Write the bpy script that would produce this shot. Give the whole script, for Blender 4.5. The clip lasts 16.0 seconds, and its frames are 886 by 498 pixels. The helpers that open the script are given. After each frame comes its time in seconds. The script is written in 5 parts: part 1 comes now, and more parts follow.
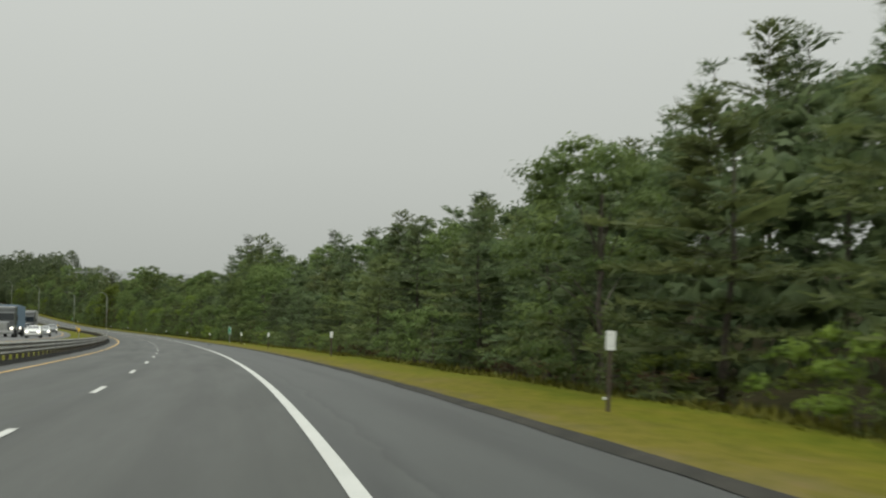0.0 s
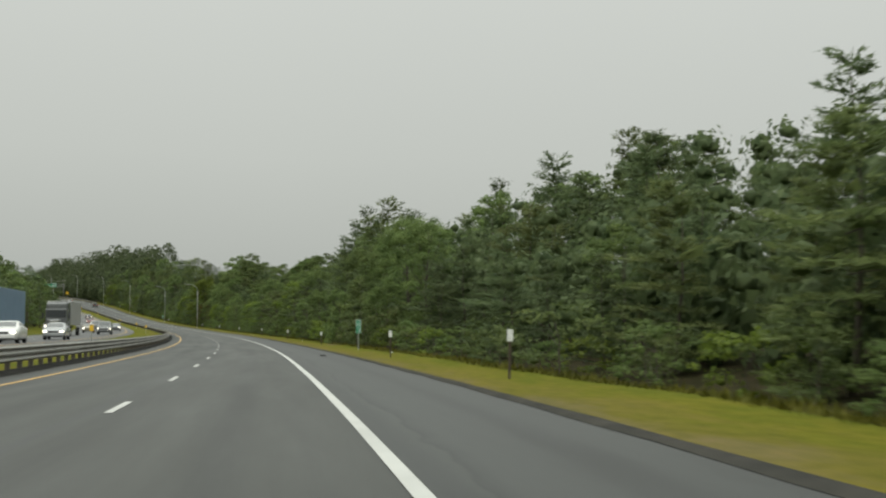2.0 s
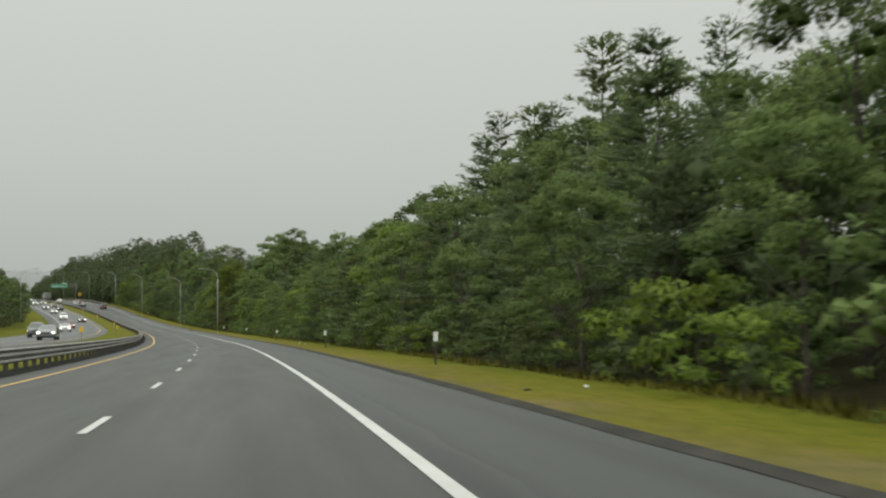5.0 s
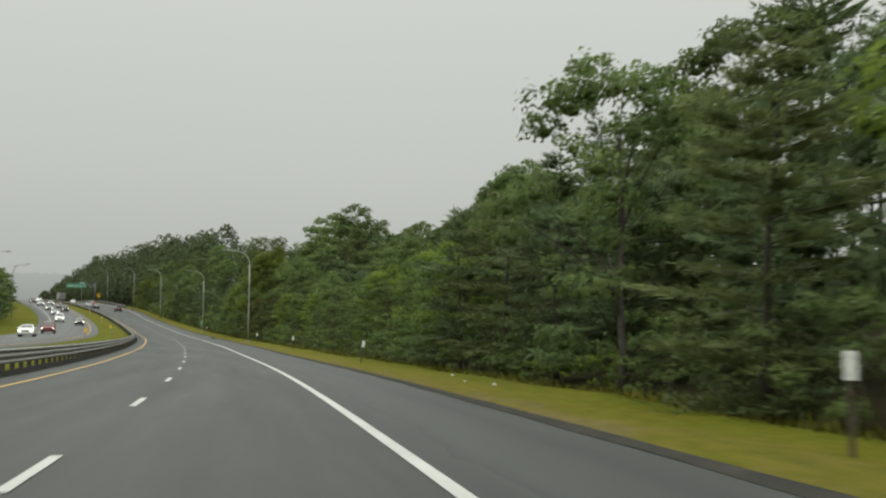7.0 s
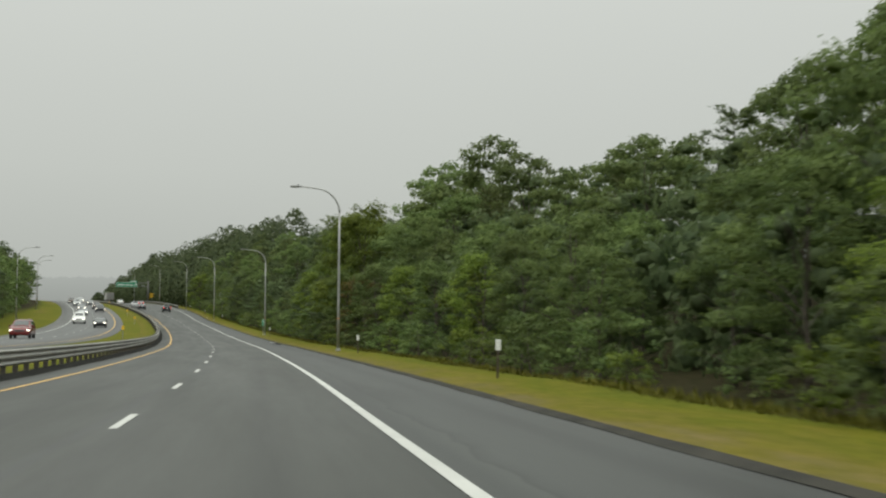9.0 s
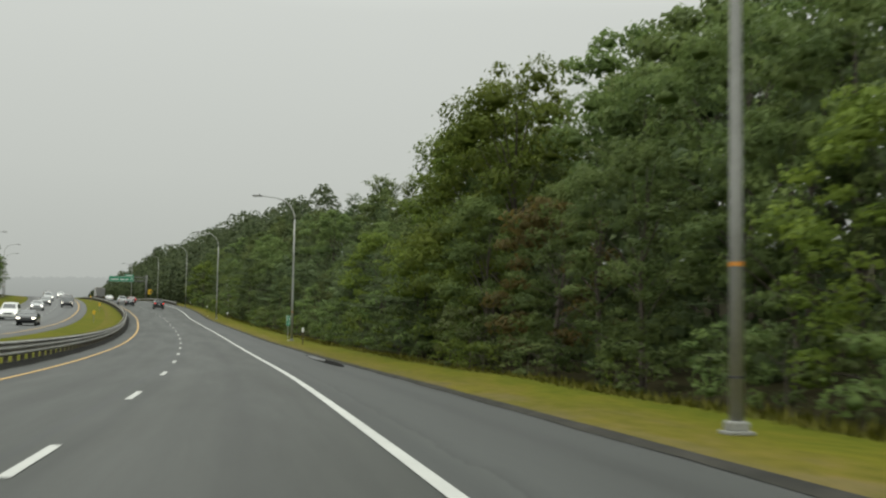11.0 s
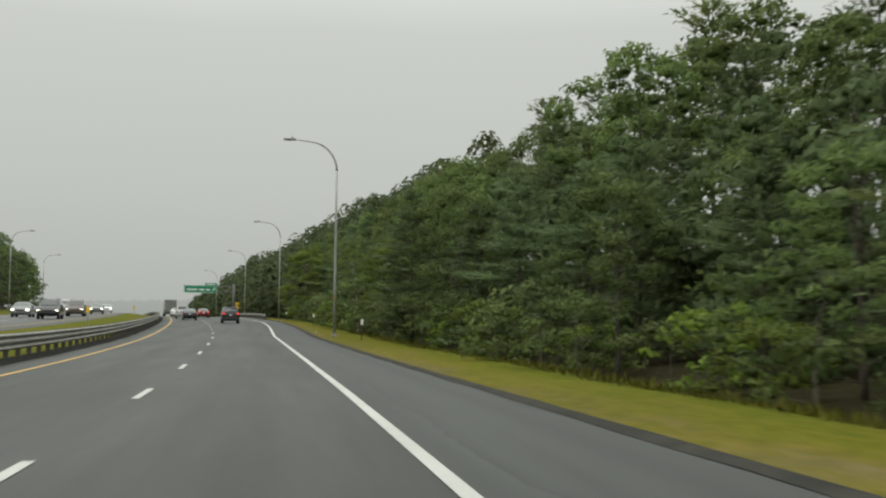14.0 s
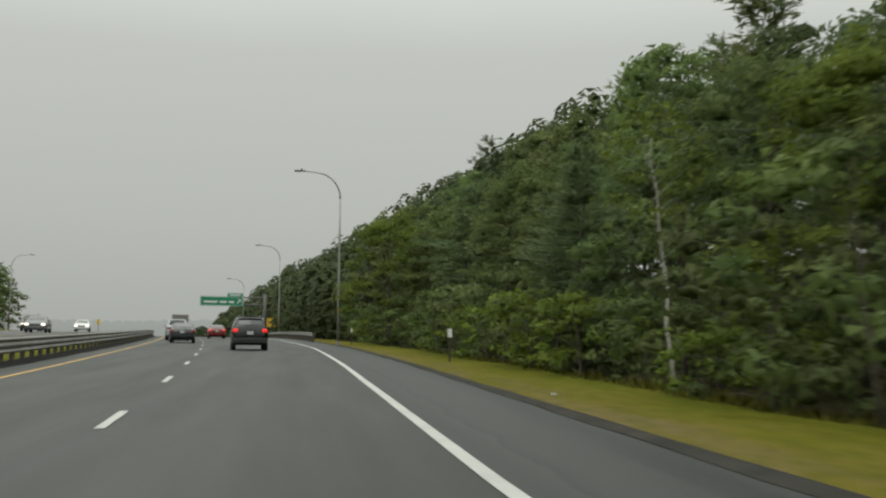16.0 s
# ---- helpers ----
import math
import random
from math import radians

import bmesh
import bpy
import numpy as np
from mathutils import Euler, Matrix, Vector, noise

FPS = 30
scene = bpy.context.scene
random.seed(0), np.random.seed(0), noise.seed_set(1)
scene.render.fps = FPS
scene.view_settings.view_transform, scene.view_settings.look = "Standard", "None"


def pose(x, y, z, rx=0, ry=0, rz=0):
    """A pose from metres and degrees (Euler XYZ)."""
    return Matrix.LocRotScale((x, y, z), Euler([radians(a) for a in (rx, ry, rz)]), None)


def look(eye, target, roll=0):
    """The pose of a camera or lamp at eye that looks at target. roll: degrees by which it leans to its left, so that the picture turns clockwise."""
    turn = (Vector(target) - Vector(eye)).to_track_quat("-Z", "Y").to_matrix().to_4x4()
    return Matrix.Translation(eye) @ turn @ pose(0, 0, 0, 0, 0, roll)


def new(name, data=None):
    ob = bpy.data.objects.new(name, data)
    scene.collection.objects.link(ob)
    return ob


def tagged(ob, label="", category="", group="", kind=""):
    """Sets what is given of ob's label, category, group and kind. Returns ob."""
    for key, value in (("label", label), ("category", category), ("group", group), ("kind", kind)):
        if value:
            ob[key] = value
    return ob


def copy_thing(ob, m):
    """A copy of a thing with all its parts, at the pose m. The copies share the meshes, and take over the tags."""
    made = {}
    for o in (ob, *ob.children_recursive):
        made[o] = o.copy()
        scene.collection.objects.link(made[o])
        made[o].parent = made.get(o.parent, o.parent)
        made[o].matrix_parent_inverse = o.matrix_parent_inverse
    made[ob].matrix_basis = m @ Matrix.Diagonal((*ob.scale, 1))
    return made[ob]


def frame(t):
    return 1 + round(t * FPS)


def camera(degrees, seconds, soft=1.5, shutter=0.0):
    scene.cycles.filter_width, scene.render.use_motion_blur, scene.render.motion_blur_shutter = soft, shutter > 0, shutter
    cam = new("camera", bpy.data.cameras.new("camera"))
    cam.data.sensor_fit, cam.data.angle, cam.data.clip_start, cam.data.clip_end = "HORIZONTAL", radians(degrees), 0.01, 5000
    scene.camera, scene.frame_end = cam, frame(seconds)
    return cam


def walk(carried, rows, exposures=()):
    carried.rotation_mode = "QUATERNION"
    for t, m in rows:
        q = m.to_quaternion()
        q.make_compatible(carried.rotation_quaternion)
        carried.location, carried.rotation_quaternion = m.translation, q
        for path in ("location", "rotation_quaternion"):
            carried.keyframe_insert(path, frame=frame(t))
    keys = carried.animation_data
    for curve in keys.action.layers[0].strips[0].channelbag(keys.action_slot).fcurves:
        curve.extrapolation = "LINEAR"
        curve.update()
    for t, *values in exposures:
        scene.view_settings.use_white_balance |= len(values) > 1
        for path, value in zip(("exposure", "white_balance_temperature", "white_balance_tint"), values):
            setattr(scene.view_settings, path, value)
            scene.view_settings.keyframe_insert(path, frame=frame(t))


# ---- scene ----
cam = camera(40.66, 16.0, 2.2, 0.2)
PATH = [
    (0.0, (-0.25, -0.29, 1.254, 93.27, -0.72, 0.67)),
    (0.5, (-2.93, 15.86, 1.018, 93.20, -0.33, 2.46)),
    (1.0, (-6.22, 32.06, 0.770, 93.07, -0.05, 4.12)),
    (1.5, (-10.02, 48.59, 0.505, 93.07, 0.04, 4.94)),
    (2.0, (-14.05, 65.04, 0.232, 93.10, -0.17, 5.70)),
    (2.5, (-18.16, 81.47, -0.040, 93.17, 0.03, 6.28)),
    (3.0, (-22.40, 97.64, -0.296, 93.19, -0.17, 6.51)),
    (3.5, (-26.66, 113.85, -0.537, 93.16, 0.07, 6.40)),
    (4.0, (-31.02, 130.10, -0.772, 93.16, 0.65, 6.38)),
    (4.5, (-35.58, 146.37, -0.998, 93.21, 0.51, 6.99)),
    (5.0, (-40.35, 162.66, -1.209, 93.24, 0.57, 7.68)),
    (5.2, (-42.27, 169.01, -1.286, 93.29, 0.50, 8.05)),
    (5.5, (-45.21, 178.56, -1.396, 93.43, 0.12, 8.36)),
    (6.0, (-50.23, 194.43, -1.569, 93.62, -0.29, 8.75)),
    (6.5, (-55.38, 210.27, -1.729, 93.77, -0.54, 9.06)),
    (7.0, (-60.63, 226.05, -1.876, 93.90, -0.68, 9.37)),
    (7.3, (-63.85, 235.51, -1.958, 93.96, -0.70, 9.63)),
    (7.5, (-65.97, 241.80, -2.010, 93.98, -0.51, 10.05)),
    (8.0, (-71.47, 257.44, -2.132, 94.03, -0.45, 11.31)),
    (8.5, (-77.25, 272.97, -2.242, 93.95, -0.32, 11.49)),
    (9.0, (-83.17, 288.48, -2.333, 94.03, -0.25, 12.60)),
    (9.2, (-85.60, 294.66, -2.362, 94.13, -0.28, 13.07)),
    (9.5, (-89.27, 304.03, -2.395, 94.16, -0.49, 13.05)),
    (10.0, (-95.46, 319.63, -2.424, 94.22, -0.72, 13.07)),
    (10.5, (-101.76, 335.18, -2.426, 94.28, -0.87, 13.21)),
    (11.0, (-108.16, 350.69, -2.410, 94.35, -0.93, 13.29)),
    (11.3, (-112.06, 359.98, -2.391, 94.40, -0.90, 13.35)),
    (11.5, (-114.71, 366.14, -2.374, 94.38, -0.91, 13.76)),
    (12.0, (-121.34, 381.53, -2.307, 94.44, -0.38, 15.10)),
    (12.5, (-128.10, 396.57, -2.189, 94.56, -0.15, 16.24)),
    (13.0, (-135.05, 411.60, -2.001, 94.90, -0.47, 17.12)),
    (13.5, (-142.17, 426.62, -1.726, 95.08, -0.41, 17.74)),
    (14.0, (-149.44, 441.58, -1.356, 95.34, -0.43, 18.31)),
    (14.5, (-156.86, 456.42, -0.899, 95.52, -0.05, 18.54)),
    (15.0, (-164.46, 471.20, -0.361, 95.83, -0.22, 18.67)),
    (15.5, (-172.33, 485.90, 0.252, 96.07, -0.47, 19.26)),
    (16.0, (-180.35, 500.49, 0.934, 96.30, -0.41, 19.94)),
]
walk(cam, [(t, pose(*p)) for t, p in PATH], [(0.0, 0.0), (3.0, 0.05), (13.0, 0.05), (14.0, 0.0), (15.0, -0.06), (16.0, -0.16)])

# the road's plan: heading (degrees left of +y), grade (percent) and the white edge line's offset, every STEP metres
STEP = 16.697
HEADING = [10.1, 11.3, 12.4, 13.2, 13.8, 14.3, 14.6, 14.8, 15.3, 16.0, 16.6, 17.2, 17.7, 18.1, 18.6, 19.1, 19.8, 20.6, 21.2, 21.5, 21.8, 22.3, 22.7, 23.1, 23.8, 24.7, 25.2, 25.7, 26.2, 26.9, 27.7, 28.3, 28.8, 29.4, 29.9, 30.3, 30.7, 31.2, 31.6, 32.1, 32.5, 32.9, 33.4, 33.8, 34.2]
GRADE = [-1.41, -1.47, -1.54, -1.60, -1.63, -1.58, -1.48, -1.41, -1.38, -1.31, -1.18, -1.08, -1.01, -0.93, -0.84, -0.77, -0.71, -0.62, -0.48, -0.27, -0.07, 0.04, 0.14, 0.28, 0.52, 0.89, 1.37, 1.93, 2.50, 3.02, 3.46, 3.91, 4.29, 4.35, 4.40, 4.40, 4.35, 4.30, 4.25, 4.15, 4.00, 3.80, 3.50, 3.00, 2.40]
EDGE = [0.59, 0.72, 0.85, 0.97, 1.13, 1.26, 1.35, 1.39, 1.41, 1.43, 1.50, 1.56, 1.60, 1.62, 1.64, 1.65, 1.67, 1.67, 1.64, 1.62, 1.66, 1.65, 1.61, 1.59, 1.59, 1.53, 1.50, 1.51, 1.50, 1.51, 1.54, 1.64, 1.80, 1.80, 1.80, 1.80, 1.80, 1.80, 1.80, 1.80, 1.80, 1.80, 1.80, 1.80, 1.80]

# ---- world, sun ----
world = bpy.data.worlds.new("overcast")
scene.world = world
world.use_nodes = True
nt = world.node_tree
nt.nodes.clear()
w_out = nt.nodes.new("ShaderNodeOutputWorld")
w_bg = nt.nodes.new("ShaderNodeBackground")
w_mix = nt.nodes.new("ShaderNodeMix")
w_mix.data_type = "RGBA"
w_mix.inputs[0].default_value = 0.97
w_sky = nt.nodes.new("ShaderNodeTexSky")
w_sky.sky_type = "NISHITA"
w_sky.sun_disc = False
w_sky.sun_elevation = radians(52)
w_sky.sun_rotation = radians(200)
w_sky.dust_density = 6.0
w_scale = nt.nodes.new("ShaderNodeVectorMath")
w_scale.operation = "SCALE"
w_scale.inputs[3].default_value = 0.08
w_co = nt.nodes.new("ShaderNodeTexCoord")
w_sep = nt.nodes.new("ShaderNodeSeparateXYZ")
w_ramp = nt.nodes.new("ShaderNodeValToRGB")
w_noise = nt.nodes.new("ShaderNodeTexNoise")
w_noise.inputs["Scale"].default_value = 1.6
w_noise.inputs["Detail"].default_value = 3.0
w_shift = nt.nodes.new("ShaderNodeMath")
w_shift.operation = "MULTIPLY_ADD"
w_shift.inputs[1].default_value = 0.06
ramp = w_ramp.color_ramp
ramp.elements[0].position, ramp.elements[0].color = 0.0, (0.364, 0.385, 0.360, 1)
ramp.elements[1].position, ramp.elements[1].color = 1.0, (2.265, 2.400, 2.216, 1)
for p, c in ((0.06, (0.443, 0.465, 0.433, 1)), (0.16, (0.537, 0.560, 0.522, 1)), (0.30, (0.611, 0.635, 0.596, 1)), (0.55, (1.280, 1.355, 1.251, 1))):
    ramp.elements.new(p).color = c
for a, b in ((w_co.outputs["Generated"], w_sep.inputs[0]), (w_co.outputs["Generated"], w_noise.inputs["Vector"]), (w_noise.outputs[0], w_shift.inputs[0]),
             (w_sep.outputs[2], w_shift.inputs[2]), (w_shift.outputs[0], w_ramp.inputs[0]), (w_sky.outputs[0], w_scale.inputs[0]),
             (w_scale.outputs[0], w_mix.inputs[6]), (w_ramp.outputs[0], w_mix.inputs[7]), (w_mix.outputs[2], w_bg.inputs[0]), (w_bg.outputs[0], w_out.inputs[0])):
    nt.links.new(a, b)
w_bg.inputs[1].default_value = 1.0

sun = new("sun", bpy.data.lights.new("sun", "SUN"))
sun.data.energy, sun.data.angle, sun.data.color = 0.9, radians(50), (1.0, 0.97, 0.92)
sun.matrix_world = look((0, 0, 100), (25, 45, 0))

rng = np.random.default_rng(7)


# ---- materials ----
class Nodes:
    """A small builder for a node material with one Principled shader."""

    def __init__(self, name, rough=0.6, metal=0.0, spec=0.5):
        self.m = bpy.data.materials.new(name)
        self.m.use_nodes = True
        self.t = self.m.node_tree
        self.b = self.t.nodes["Principled BSDF"]
        self.out = self.t.nodes["Material Output"]
        self.b.inputs["Roughness"].default_value = rough
        self.b.inputs["Metallic"].default_value = metal
        self.b.inputs["Specular IOR Level"].default_value = spec

    def add(self, kind, **values):
        n = self.t.nodes.new(kind)
        for k, v in values.items():
            n.inputs[k].default_value = v
        return n

    def link(self, a, b):
        self.t.links.new(a, b)

    def coords(self, uv=False, scale=(1, 1, 1)):
        m = self.add("ShaderNodeMapping", Scale=scale)
        src = self.add("ShaderNodeUVMap") if uv else self.add("ShaderNodeTexCoord")
        self.link(src.outputs[0] if uv else src.outputs["Object"], m.inputs[0])
        return m.outputs[0]

    def noise(self, co, scale, detail=4.0, rough=0.6):
        n = self.add("ShaderNodeTexNoise", Scale=scale, Detail=detail, Roughness=rough)
        if co is not None:
            self.link(co, n.inputs["Vector"])
        return n.outputs[0]

    def ramp(self, fac, stops):
        r = self.t.nodes.new("ShaderNodeValToRGB")
        e = r.color_ramp.elements
        e[0].position, e[0].color = stops[0][0], (*stops[0][1], 1)
        e[1].position, e[1].color = stops[-1][0], (*stops[-1][1], 1)
        for p, c in stops[1:-1]:
            e.new(p).color = (*c, 1)
        self.link(fac, r.inputs[0])
        return r.outputs[0]

    def mix(self, a, b, fac, blend="MIX"):
        n = self.t.nodes.new("ShaderNodeMix")
        n.data_type, n.blend_type = "RGBA", blend
        for v, i in ((a, 6), (b, 7), (fac, 0)):
            if isinstance(v, (tuple, float, int)):
                n.inputs[i].default_value = (*v, 1) if isinstance(v, tuple) else v
            else:
                self.link(v, n.inputs[i])
        return n.outputs[2]

    def bump(self, height, strength, dist=0.01):
        n = self.add("ShaderNodeBump", Strength=strength, Distance=dist)
        self.link(height, n.inputs["Height"])
        self.link(n.outputs[0], self.b.inputs["Normal"])

    def color(self, c):
        self.link(c, self.b.inputs["Base Color"])
        return self


def plain(name, c1, c2, scale=3.0, rough=0.6, metal=0.0, bump=0.1, spec=0.5, fine=None):
    """Two tones mixed at two scales, with a fine relief."""
    n = Nodes(name, rough, metal, spec)
    co = n.coords()
    big, small = n.noise(co, scale), n.noise(co, fine or scale * 14)
    c = n.mix(n.ramp(big, [(0.3, c1), (0.7, c2)]), n.ramp(small, [(0.3, (0.55, 0.55, 0.55)), (0.7, (1, 1, 1))]), 0.35, "MULTIPLY")
    n.color(c)
    n.bump(small, bump)
    return n.m


def glossy(name, c, rough=0.2, metal=0.0, coat=0.0):
    n = Nodes(name, rough, metal)
    dirt = n.noise(n.coords(), 5.0)
    n.color(n.ramp(dirt, [(0.3, tuple(0.8 * v for v in c)), (0.7, c)]))
    n.b.inputs["Coat Weight"].default_value = coat
    return n.m


def glow(name, c, strength):
    n = Nodes(name, 0.3)
    n.b.inputs["Base Color"].default_value = (*c, 1)
    n.b.inputs["Emission Color"].default_value = (*c, 1)
    n.b.inputs["Emission Strength"].default_value = strength
    return n.m


def leaf_mat(name, dark, light, hue=0.03, through_leaf=0.45, rough=0.7):
    """Foliage: each leaf and each tree a little different, some light passing through."""
    n = Nodes(name, rough, spec=0.15)
    geo, info = n.add("ShaderNodeNewGeometry"), n.add("ShaderNodeObjectInfo")
    big = n.noise(n.coords(), 0.55, 2.0)
    c = n.ramp(geo.outputs["Random Per Island"], [(0.0, dark), (1.0, light)])
    c = n.mix(c, n.ramp(big, [(0.33, (0.55, 0.62, 0.55)), (0.67, (1.3, 1.24, 1.1))]), 0.85, "MULTIPLY")
    hsv = n.add("ShaderNodeHueSaturation")
    for out, lo, hi, key in ((info.outputs["Random"], 0.5 - hue, 0.5 + hue * 0.35, "Hue"), (info.outputs["Random"], 0.72, 1.25, "Value")):
        mr = n.add("ShaderNodeMapRange")
        mr.inputs[3].default_value, mr.inputs[4].default_value = lo, hi
        n.link(out, mr.inputs[0])
        n.link(mr.outputs[0], hsv.inputs[key])
    n.link(c, hsv.inputs["Color"])
    n.color(hsv.outputs[0])
    tr, ms = n.add("ShaderNodeBsdfTranslucent"), n.add("ShaderNodeMixShader", Fac=through_leaf)
    n.link(hsv.outputs[0], tr.inputs[0])
    n.link(n.b.outputs[0], ms.inputs[1])
    n.link(tr.outputs[0], ms.inputs[2])
    n.link(ms.outputs[0], n.out.inputs[0])
    return n.m


def asphalt(name, lane_a, lane_b, side):
    """Worn asphalt; the map's u runs along the road in metres, v across from the white edge line."""
    n = Nodes(name, 0.62, spec=0.4)
    uv = n.add("ShaderNodeUVMap")
    sep = n.add("ShaderNodeSeparateXYZ")
    n.link(uv.outputs[0], sep.inputs[0])
    long_co, fine_co = n.coords(True, (0.010, 1.3, 1)), n.coords(True, (1, 1, 1))
    streak, blotch, grain = n.noise(long_co, 1.6, 5.0), n.noise(n.coords(True, (0.06, 0.7, 1)), 1.0, 6.0), n.noise(fine_co, 60.0, 2.0)
    lane = n.ramp(streak, [(0.15, lane_a), (0.85, lane_b)])
    step = n.add("ShaderNodeMapRange")
    step.inputs[1].default_value, step.inputs[2].default_value = 0.02, 0.12
    n.link(sep.outputs[1], step.inputs[0])
    shoulder = n.ramp(blotch, [(0.36, tuple(0.50 * v for v in side)), (0.44, tuple(0.92 * v for v in side)), (0.66, tuple(1.28 * v for v in side))])
    c = n.mix(lane, shoulder, step.outputs[0])
    # wheel tracks: two darker bands in each lane
    wave = n.add("ShaderNodeMath")
    wave.operation = "MULTIPLY_ADD"
    wave.inputs[1].default_value, wave.inputs[2].default_value = 2 * math.pi / 1.86, 0.9
    n.link(sep.outputs[1], wave.inputs[0])
    sine = n.add("ShaderNodeMath")
    sine.operation = "SINE"
    n.link(wave.outputs[0], sine.inputs[0])
    c = n.mix(c, n.ramp(sine.outputs[0], [(0.0, (1, 1, 1)), (0.55, (0.92, 0.92, 0.92)), (1.0, (0.70, 0.70, 0.71))]), 0.85, "MULTIPLY")
    # the left lane's colour is darkened for wear and for the lens's vignetting
    dim_lane_edge = n.add("ShaderNodeMapRange")
    dim_lane_edge.inputs[1].default_value, dim_lane_edge.inputs[2].default_value = -4.1, -3.8
    dim_lane_edge.inputs[3].default_value, dim_lane_edge.inputs[4].default_value = 0.0, 1.0
    n.link(sep.outputs[1], dim_lane_edge.inputs[0])
    c = n.mix(c, n.ramp(dim_lane_edge.outputs[0], [(0.0, (0.82, 0.84, 0.82)), (1.0, (1, 1, 1))]), 1.0, "MULTIPLY")
    # dark joint beside the lane line
    crack = n.add("ShaderNodeMath")
    crack.operation = "MULTIPLY_ADD"
    crack.inputs[1].default_value = 0.30
    n.link(n.noise(n.coords(True, (0.12, 0.02, 1)), 1.0, 3.0), crack.inputs[0])
    n.link(sep.outputs[1], crack.inputs[2])
    near = n.add("ShaderNodeMath")
    near.operation = "COMPARE"
    near.inputs[1].default_value, near.inputs[2].default_value = -3.86, 0.09
    n.link(crack.outputs[0], near.inputs[0])
    c = n.mix(c, (0.024, 0.025, 0.025), n.mix((0, 0, 0), (0.75, 0.75, 0.75), near.outputs[0]))
    # a wandering dark seam in the shoulder, with a paler band beside the edge line
    seam = n.add("ShaderNodeMath")
    seam.operation = "MULTIPLY_ADD"
    seam.inputs[1].default_value = -0.9
    n.link(n.noise(n.coords(True, (0.22, 0.05, 1)), 1.0, 5.0, 0.7), seam.inputs[0])
    n.link(sep.outputs[1], seam.inputs[2])
    band = n.ramp(seam.outputs[0], [(0.0, (1, 1, 1)), (0.04, (1.06, 1.06, 1.05)), (0.13, (1.12, 1.12, 1.10)), (0.17, (0.52, 0.52, 0.53)), (0.24, (0.78, 0.78, 0.79)), (0.42, (1, 1, 1))])
    c = n.mix(c, n.mix((1, 1, 1), band, step.outputs[0]), 0.9, "MULTIPLY")
    c = n.mix(c, n.ramp(grain, [(0.3, (0.72, 0.72, 0.72)), (0.7, (1.12, 1.12, 1.12))]), 0.7, "MULTIPLY")
    n.color(c)
    r = n.ramp(blotch, [(0.3, (0.55, 0.55, 0.55)), (0.65, (0.66, 0.66, 0.66))])
    n.link(r, n.b.inputs["Roughness"])
    n.bump(grain, 0.25, 0.006)
    return n.m


ASPHALT = asphalt("asphalt", (0.0195, 0.0208, 0.0180), (0.0375, 0.0392, 0.0338), (0.037, 0.0395, 0.0375))
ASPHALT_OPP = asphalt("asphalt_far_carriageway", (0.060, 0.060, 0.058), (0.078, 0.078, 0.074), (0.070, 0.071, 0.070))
WHITE_LINE = plain("white_line_paint", (0.36, 0.36, 0.34), (0.45, 0.45, 0.425), 0.7, 0.55, bump=0.2, fine=30)
YELLOW_LINE = plain("yellow_line_paint", (0.40, 0.235, 0.045), (0.47, 0.28, 0.06), 0.7, 0.55, bump=0.2, fine=30)
GALVANISED = plain("galvanised_steel", (0.30, 0.31, 0.30), (0.42, 0.43, 0.42), 0.8, 0.45, 0.55, 0.05)
RAIL_STEEL = plain("weathered_rail_steel", (0.15, 0.145, 0.13), (0.27, 0.265, 0.24), 0.5, 0.5, 0.4, 0.08)
POST_WOOD = plain("grey_post_timber", (0.07, 0.062, 0.05), (0.13, 0.115, 0.09), 3.0, 0.85, 0, 0.3)
POLE_ALU = plain("dull_aluminium", (0.27, 0.27, 0.255), (0.37, 0.37, 0.35), 1.2, 0.55, 0.35, 0.06)
BARK = plain("bark", (0.045, 0.036, 0.028), (0.12, 0.10, 0.08), 4.0, 0.9, 0, 0.6)
BIRCH = plain("birch_bark", (0.35, 0.33, 0.29), (0.55, 0.53, 0.48), 3.0, 0.8, 0, 0.3)
PINE = leaf_mat("pine_needles", (0.082, 0.112, 0.055), (0.104, 0.139, 0.066), 0.012)
PINE_OLIVE = leaf_mat("olive_pine_needles", (0.101, 0.128, 0.050), (0.126, 0.154, 0.061), 0.012)
MAPLE = leaf_mat("maple_leaves", (0.099, 0.140, 0.048), (0.127, 0.175, 0.060), 0.012)
LIME = leaf_mat("light_green_leaves", (0.118, 0.165, 0.03), (0.148, 0.198, 0.038), 0.012)
RUST = leaf_mat("browned_leaves", (0.115, 0.102, 0.032), (0.160, 0.128, 0.042), 0.012)
RUST_DARK = leaf_mat("browned_bracken", (0.070, 0.042, 0.022), (0.105, 0.062, 0.032), 0.012)
GREEN_SIGN = plain("green_sign_sheet", (0.006, 0.20, 0.10), (0.01, 0.25, 0.125), 2.0, 0.4, 0, 0.02)
WHITE_SIGN = plain("white_sign_sheet", (0.70, 0.71, 0.69), (0.80, 0.81, 0.79), 3.0, 0.4, 0, 0.02)
YELLOW_SIGN = plain("yellow_sign_sheet", (0.70, 0.42, 0.02), (0.80, 0.50, 0.03), 2.0, 0.4, 0, 0.02)
ORANGE_TAG = plain("orange_tag", (0.55, 0.20, 0.03), (0.65, 0.28, 0.04), 9.0, 0.5, 0, 0.02)
DARK_BAND = plain("dark_band", (0.03, 0.03, 0.03), (0.06, 0.06, 0.06), 9.0, 0.6, 0, 0.05)


